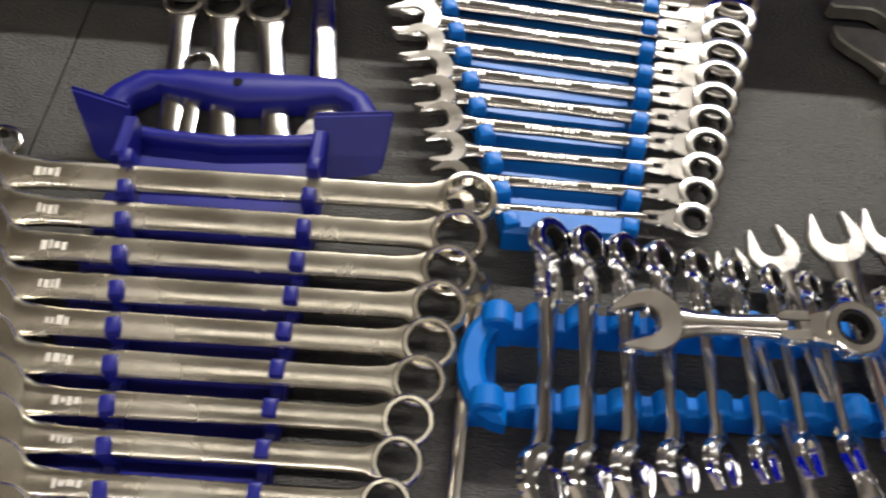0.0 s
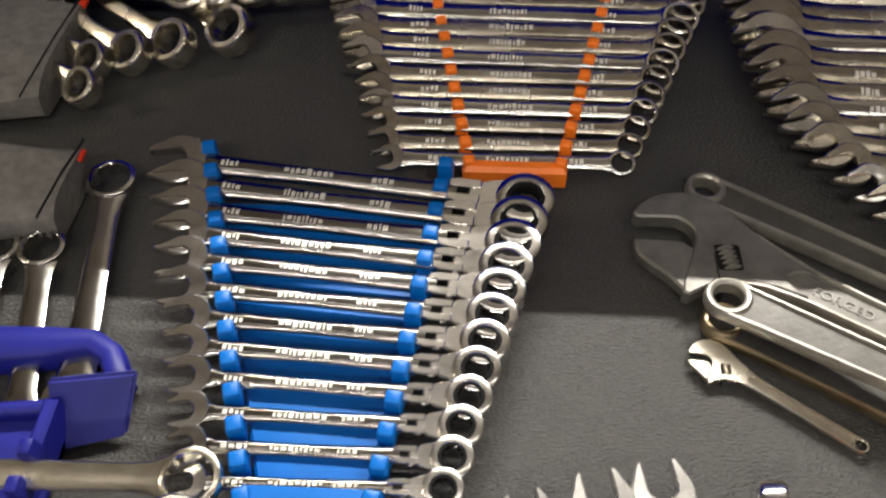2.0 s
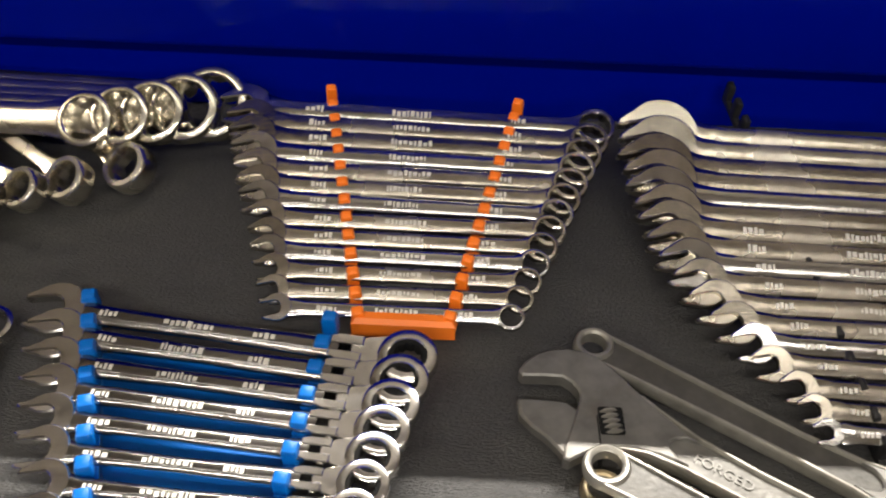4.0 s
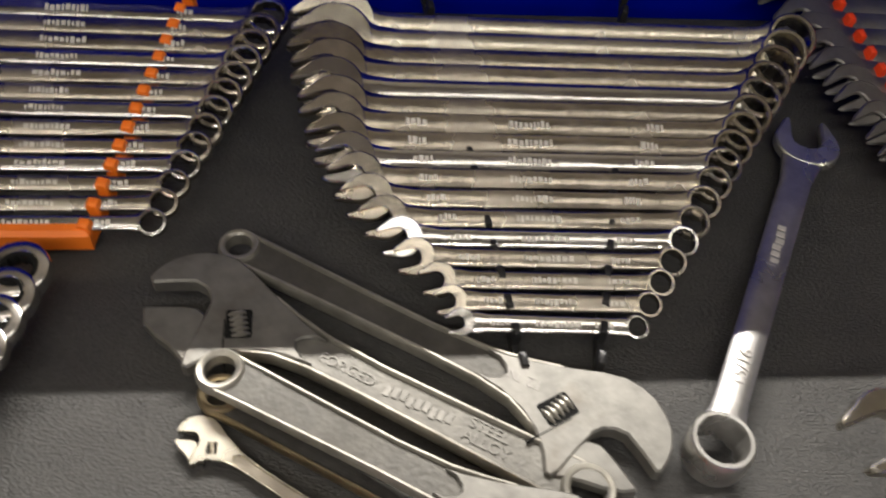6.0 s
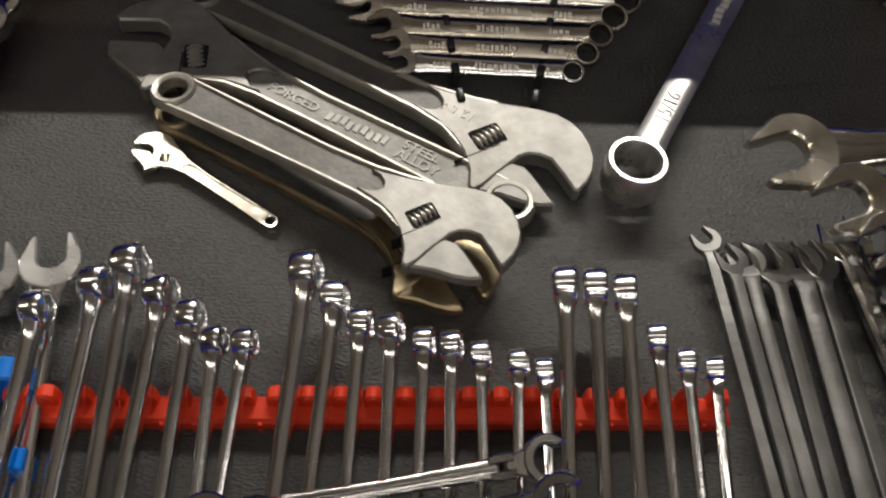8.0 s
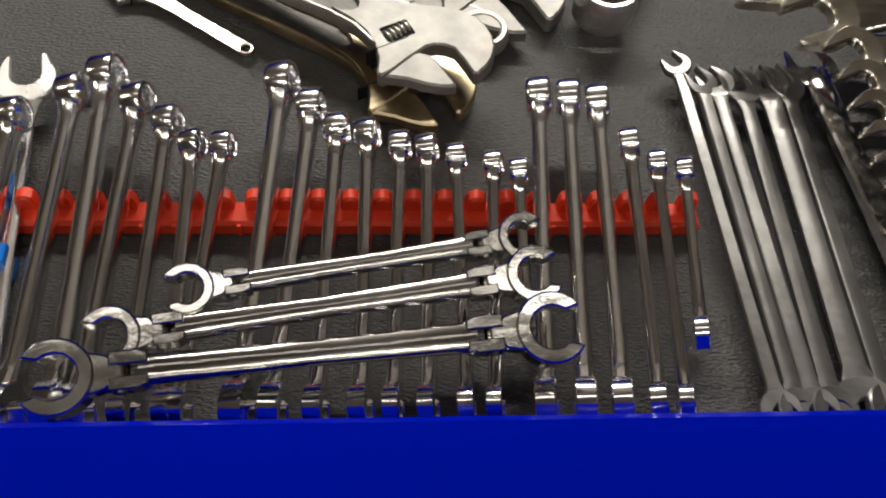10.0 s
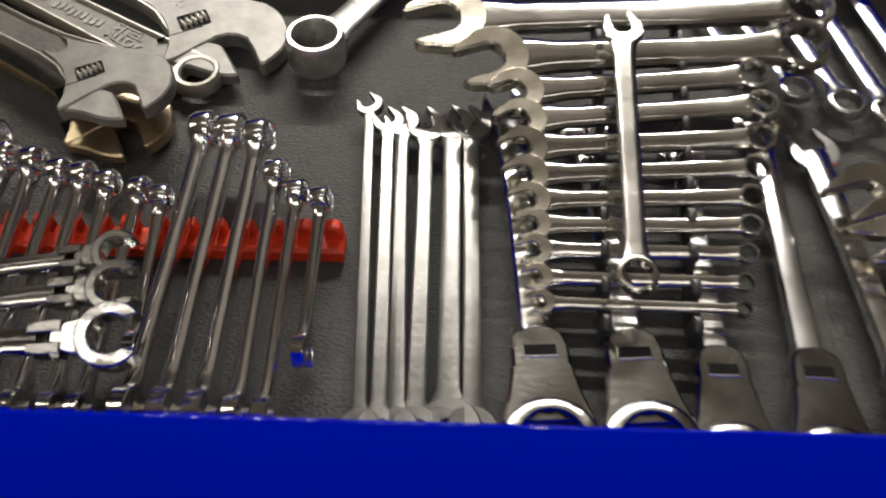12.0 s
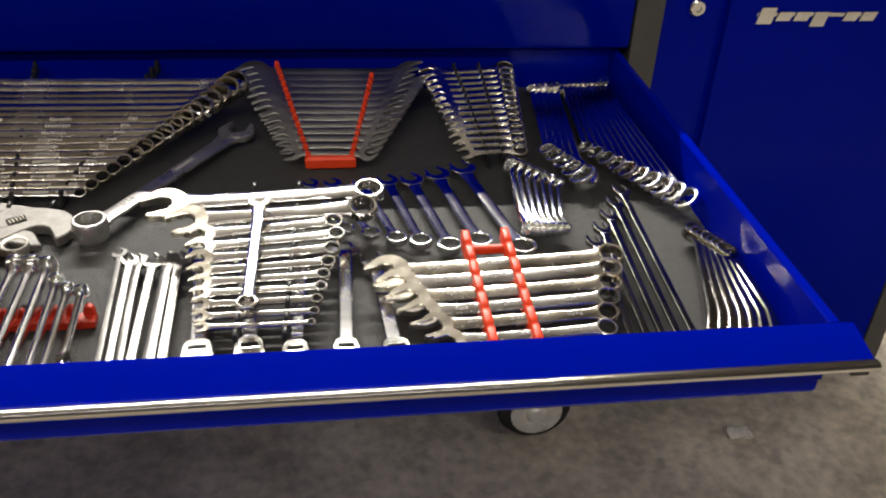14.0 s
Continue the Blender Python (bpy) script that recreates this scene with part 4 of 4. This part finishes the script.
# ---- red rack set at the front ----
def red_set(l, j, r, i):
    # jaw_mat lightens the open ends to carry their bright reflection.
    return combination_wrench("satin chrome combination wrench across a red-orange rack", l, j, r, CHROME if i % 2 else DULL, group="wrenches on the red-orange rack", jaw_mat=SATIN, lettered=STAMP, sw=r * 1.25, flat=0.5)


wrench_row(7, (1.166, 0.306, 0.034), (1.405, 0.318, 0.036), (1.225, 0.185, 0.020), (1.365, 0.190, 0.020), (0.046, 0.026), (0.0150, 0.0105), 12, red_set)
ob = rack("red-orange plastic wrench rack with a cross bar", [((1.256, 0.178, 0.024), (1.252, 0.350, 0.044)), ((1.300, 0.178, 0.024), (1.296, 0.352, 0.044))], 7, VERMILION, 0.008, share=0.50)
bm = bmesh.new()
box(bm, 1.254, 1.298, 0.338, 0.346, 0.030, 0.040, 0.002)
part("cross_bar", bm, VERMILION, ob)

# ---- row of combination wrenches with box ends to the front ----
for i, (tx, ty, bx, by, r) in enumerate(((1.085, 0.545, 1.125, 0.425, 0.010), (1.112, 0.545, 1.152, 0.414, 0.011), (1.149, 0.543, 1.181, 0.402, 0.0125), (1.182, 0.547, 1.208, 0.395, 0.0135), (1.213, 0.547, 1.240, 0.383, 0.015), (1.248, 0.560, 1.275, 0.390, 0.016), (1.284, 0.575, 1.322, 0.373, 0.017), )):
    ob = combination_wrench("polished chrome combination wrench, box end towards the drawer front", math.hypot(tx - bx, ty - by), r * 2.1, r, POLISH, group="row of combination wrenches", sw=r * 0.95, rise=0.004)
    lay(ob, (tx, ty, 0.008), (bx, by, 0.010))

# ---- short offset wrenches ----
for i in range(7):
    f = i / 6
    ob = box_wrench("short polished offset box wrench on edge", 0.155 - 0.05 * f, 0.0125 - 0.005 * f, 0.0115 - 0.004 * f, POLISH, "short offset wrenches")
    lay(ob, (1.345 + 0.052 * f, 0.560 - 0.052 * f, 0.020), (1.336 + 0.045 * f, 0.407, 0.018), 60)

# ---- dark flat wrenches on the second orange rack ----
def dark_set(l, j, r, i):
    return open_wrench("dull grey flat open-end wrench in an orange-red rack", l, j, j * 0.95, DARKSTEEL, "flat wrenches on the orange-red rack", 25, 0.004)


wrench_row(13, (1.005, 0.822, 0.045), (1.240, 0.818, 0.045), (1.062, 0.612, 0.018), (1.160, 0.606, 0.018), (0.052, 0.026), (0.02, 0.01), 22, dark_set)
rack("orange-red plastic wrench rack with tapering rails", [((1.082, 0.606, 0.018), (1.038, 0.838, 0.052)), ((1.140, 0.606, 0.018), (1.178, 0.800, 0.048))], 13, VERMILION, 0.006)
ob = bpy.data.objects["wrench_rack.008"]
bm = bmesh.new()
box(bm, 1.078, 1.144, 0.596, 0.608, 0.001, 0.018, 0.003)
part("base_bar", bm, VERMILION, ob)

# ---- small combination set beside it ----
def small_set(l, j, r, i):
    return combination_wrench("small chrome combination wrench in a wire rack", l, j, r, CHROME, group="small wrenches at the back")


wrench_row(14, (1.272, 0.815, 0.045), (1.385, 0.825, 0.047), (1.292, 0.602, 0.018), (1.366, 0.606, 0.018), (0.034, 0.022), (0.0155, 0.0115), 20, small_set)
rack("dark wire wrench rack", [((1.322, 0.59, 0.016), (1.306, 0.83, 0.05)), ((1.342, 0.59, 0.016), (1.345, 0.83, 0.05))], 14, BLACK, 0.004)

# ---- long offset wrenches in the back corner ----
for i in range(5):
    f = i / 4
    ob = box_wrench("long polished offset box wrench", 0.217 + 0.08 * f, 0.012 + 0.005 * f, 0.013 + 0.006 * f, POLISH, "offset box wrenches in the corner")
    lay(ob, (1.430 + 0.035 * f, 0.815, 0.016), (1.404 + 0.030 * f, 0.600 - 0.075 * f, 0.020), 30)
for i in range(10):
    f = i / 9
    ob = combination_wrench("dark polished combination wrench leaning towards the drawer side", 0.226 + 0.144 * f, 0.026 + 0.012 * f, 0.012 + 0.006 * f, POLISH, group="wrenches along the drawer side")
    lay(ob, (1.480 + 0.062 * f, 0.826, 0.018), (1.458 + 0.088 * f, 0.604 - 0.145 * f, 0.022), 35)
for i in range(5):
    f = i / 4
    ob = open_wrench("long slim chrome wrench laid slantwise", 0.190 + 0.105 * f, 0.024, 0.022, DARKCHROME, "slim slanting wrenches", 15, 0.006)
    lay(ob, (1.408 + 0.066 * f, 0.375 + 0.115 * f, 0.016), (1.395 + 0.066 * f, 0.172 + 0.02 * f, 0.014), -12)
for i in range(7):
    f = i / 6
    ob = box_wrench("dark chrome box wrench against the drawer side", 0.194 - 0.052 * f, 0.014, 0.012, DARKCHROME, "box wrenches at the drawer side")
    lay(ob, (1.530 + 0.018 * f, 0.385 - 0.008 * i, 0.018 + 0.004 * f), (1.478 + 0.070 * f, 0.195, 0.014), -12)

# ---- pouches and upright wrenches at the left ----
def pouch(x0, x1, y0, y1, h, label):
    ob = thing("tool_pouch", label, "tool pouch")
    bm = bmesh.new()
    rows = []
    for k in range(9):
        x = x0 + (x1 - x0) * k / 8
        e = 1 - 0.18 * (abs(k - 4) / 4) ** 4
        cy, ry, rz = (y0 + y1) / 2, (y1 - y0) / 2 * e, h / 2 * e
        rows.append([(x, cy + ry * math.copysign(abs(math.cos(a)) ** 0.6, math.cos(a)) + 0.0015 * math.sin(k * 2.3 + a * 3), h / 2 + rz * math.copysign(abs(math.sin(a)) ** 0.6, math.sin(a)) + 0.001 * math.sin(k * 3 + a * 5)) for a in [2 * math.pi * i / 20 for i in range(20)]])
    skin(bm, rows)
    part("cover", bm, CLOTH, ob)
    for x in (x0 + 0.004, x1 - 0.006):
        bm = bmesh.new()
        sweep(bm, [(x, y0 + 0.006, h * 0.96), (x + 0.004, (y0 + y1) / 2, h * 1.01), (x + 0.008, y1 - 0.006, h * 0.96)], [(0.003, 0.0012)] * 3, 4)
        part("binding", bm, BLACK, ob)
    bm = bmesh.new()
    box(bm, x1 - 0.004, x1 + 0.003, y1 - 0.018, y1 - 0.008, h * 0.72, h * 0.8, 0.0005)
    part("tag", bm, RED, ob, "small red tag")


pouch(-0.14, 0.125, 0.525, 0.605, 0.036, "rolled black nylon tool pouch with a red tag")
pouch(-0.20, 0.075, 0.635, 0.775, 0.040, "folded black nylon tool pouch with a red tag")
for (rx, ry), (tx, ty), r in (((0.146, 0.582), (0.171, 0.412), 0.018), ((0.118, 0.520), (0.146, 0.388), 0.016), ((0.088, 0.520), (0.112, 0.385), 0.015), ((0.060, 0.52), (0.080, 0.380), 0.014), ((0.083, 0.463), (0.088, 0.36), 0.011), ((-0.020, 0.386), (0.02, 0.20), 0.014)):
    ob = combination_wrench("dark polished chrome combination wrench near the navy rack", math.hypot(rx - tx, ry - ty), r * 2, r, DIMCHROME, group="wrenches under the navy handle", sw=r * 1.1)
    lay(ob, (tx, ty, 0.008), (rx, ry, 0.012), 0)
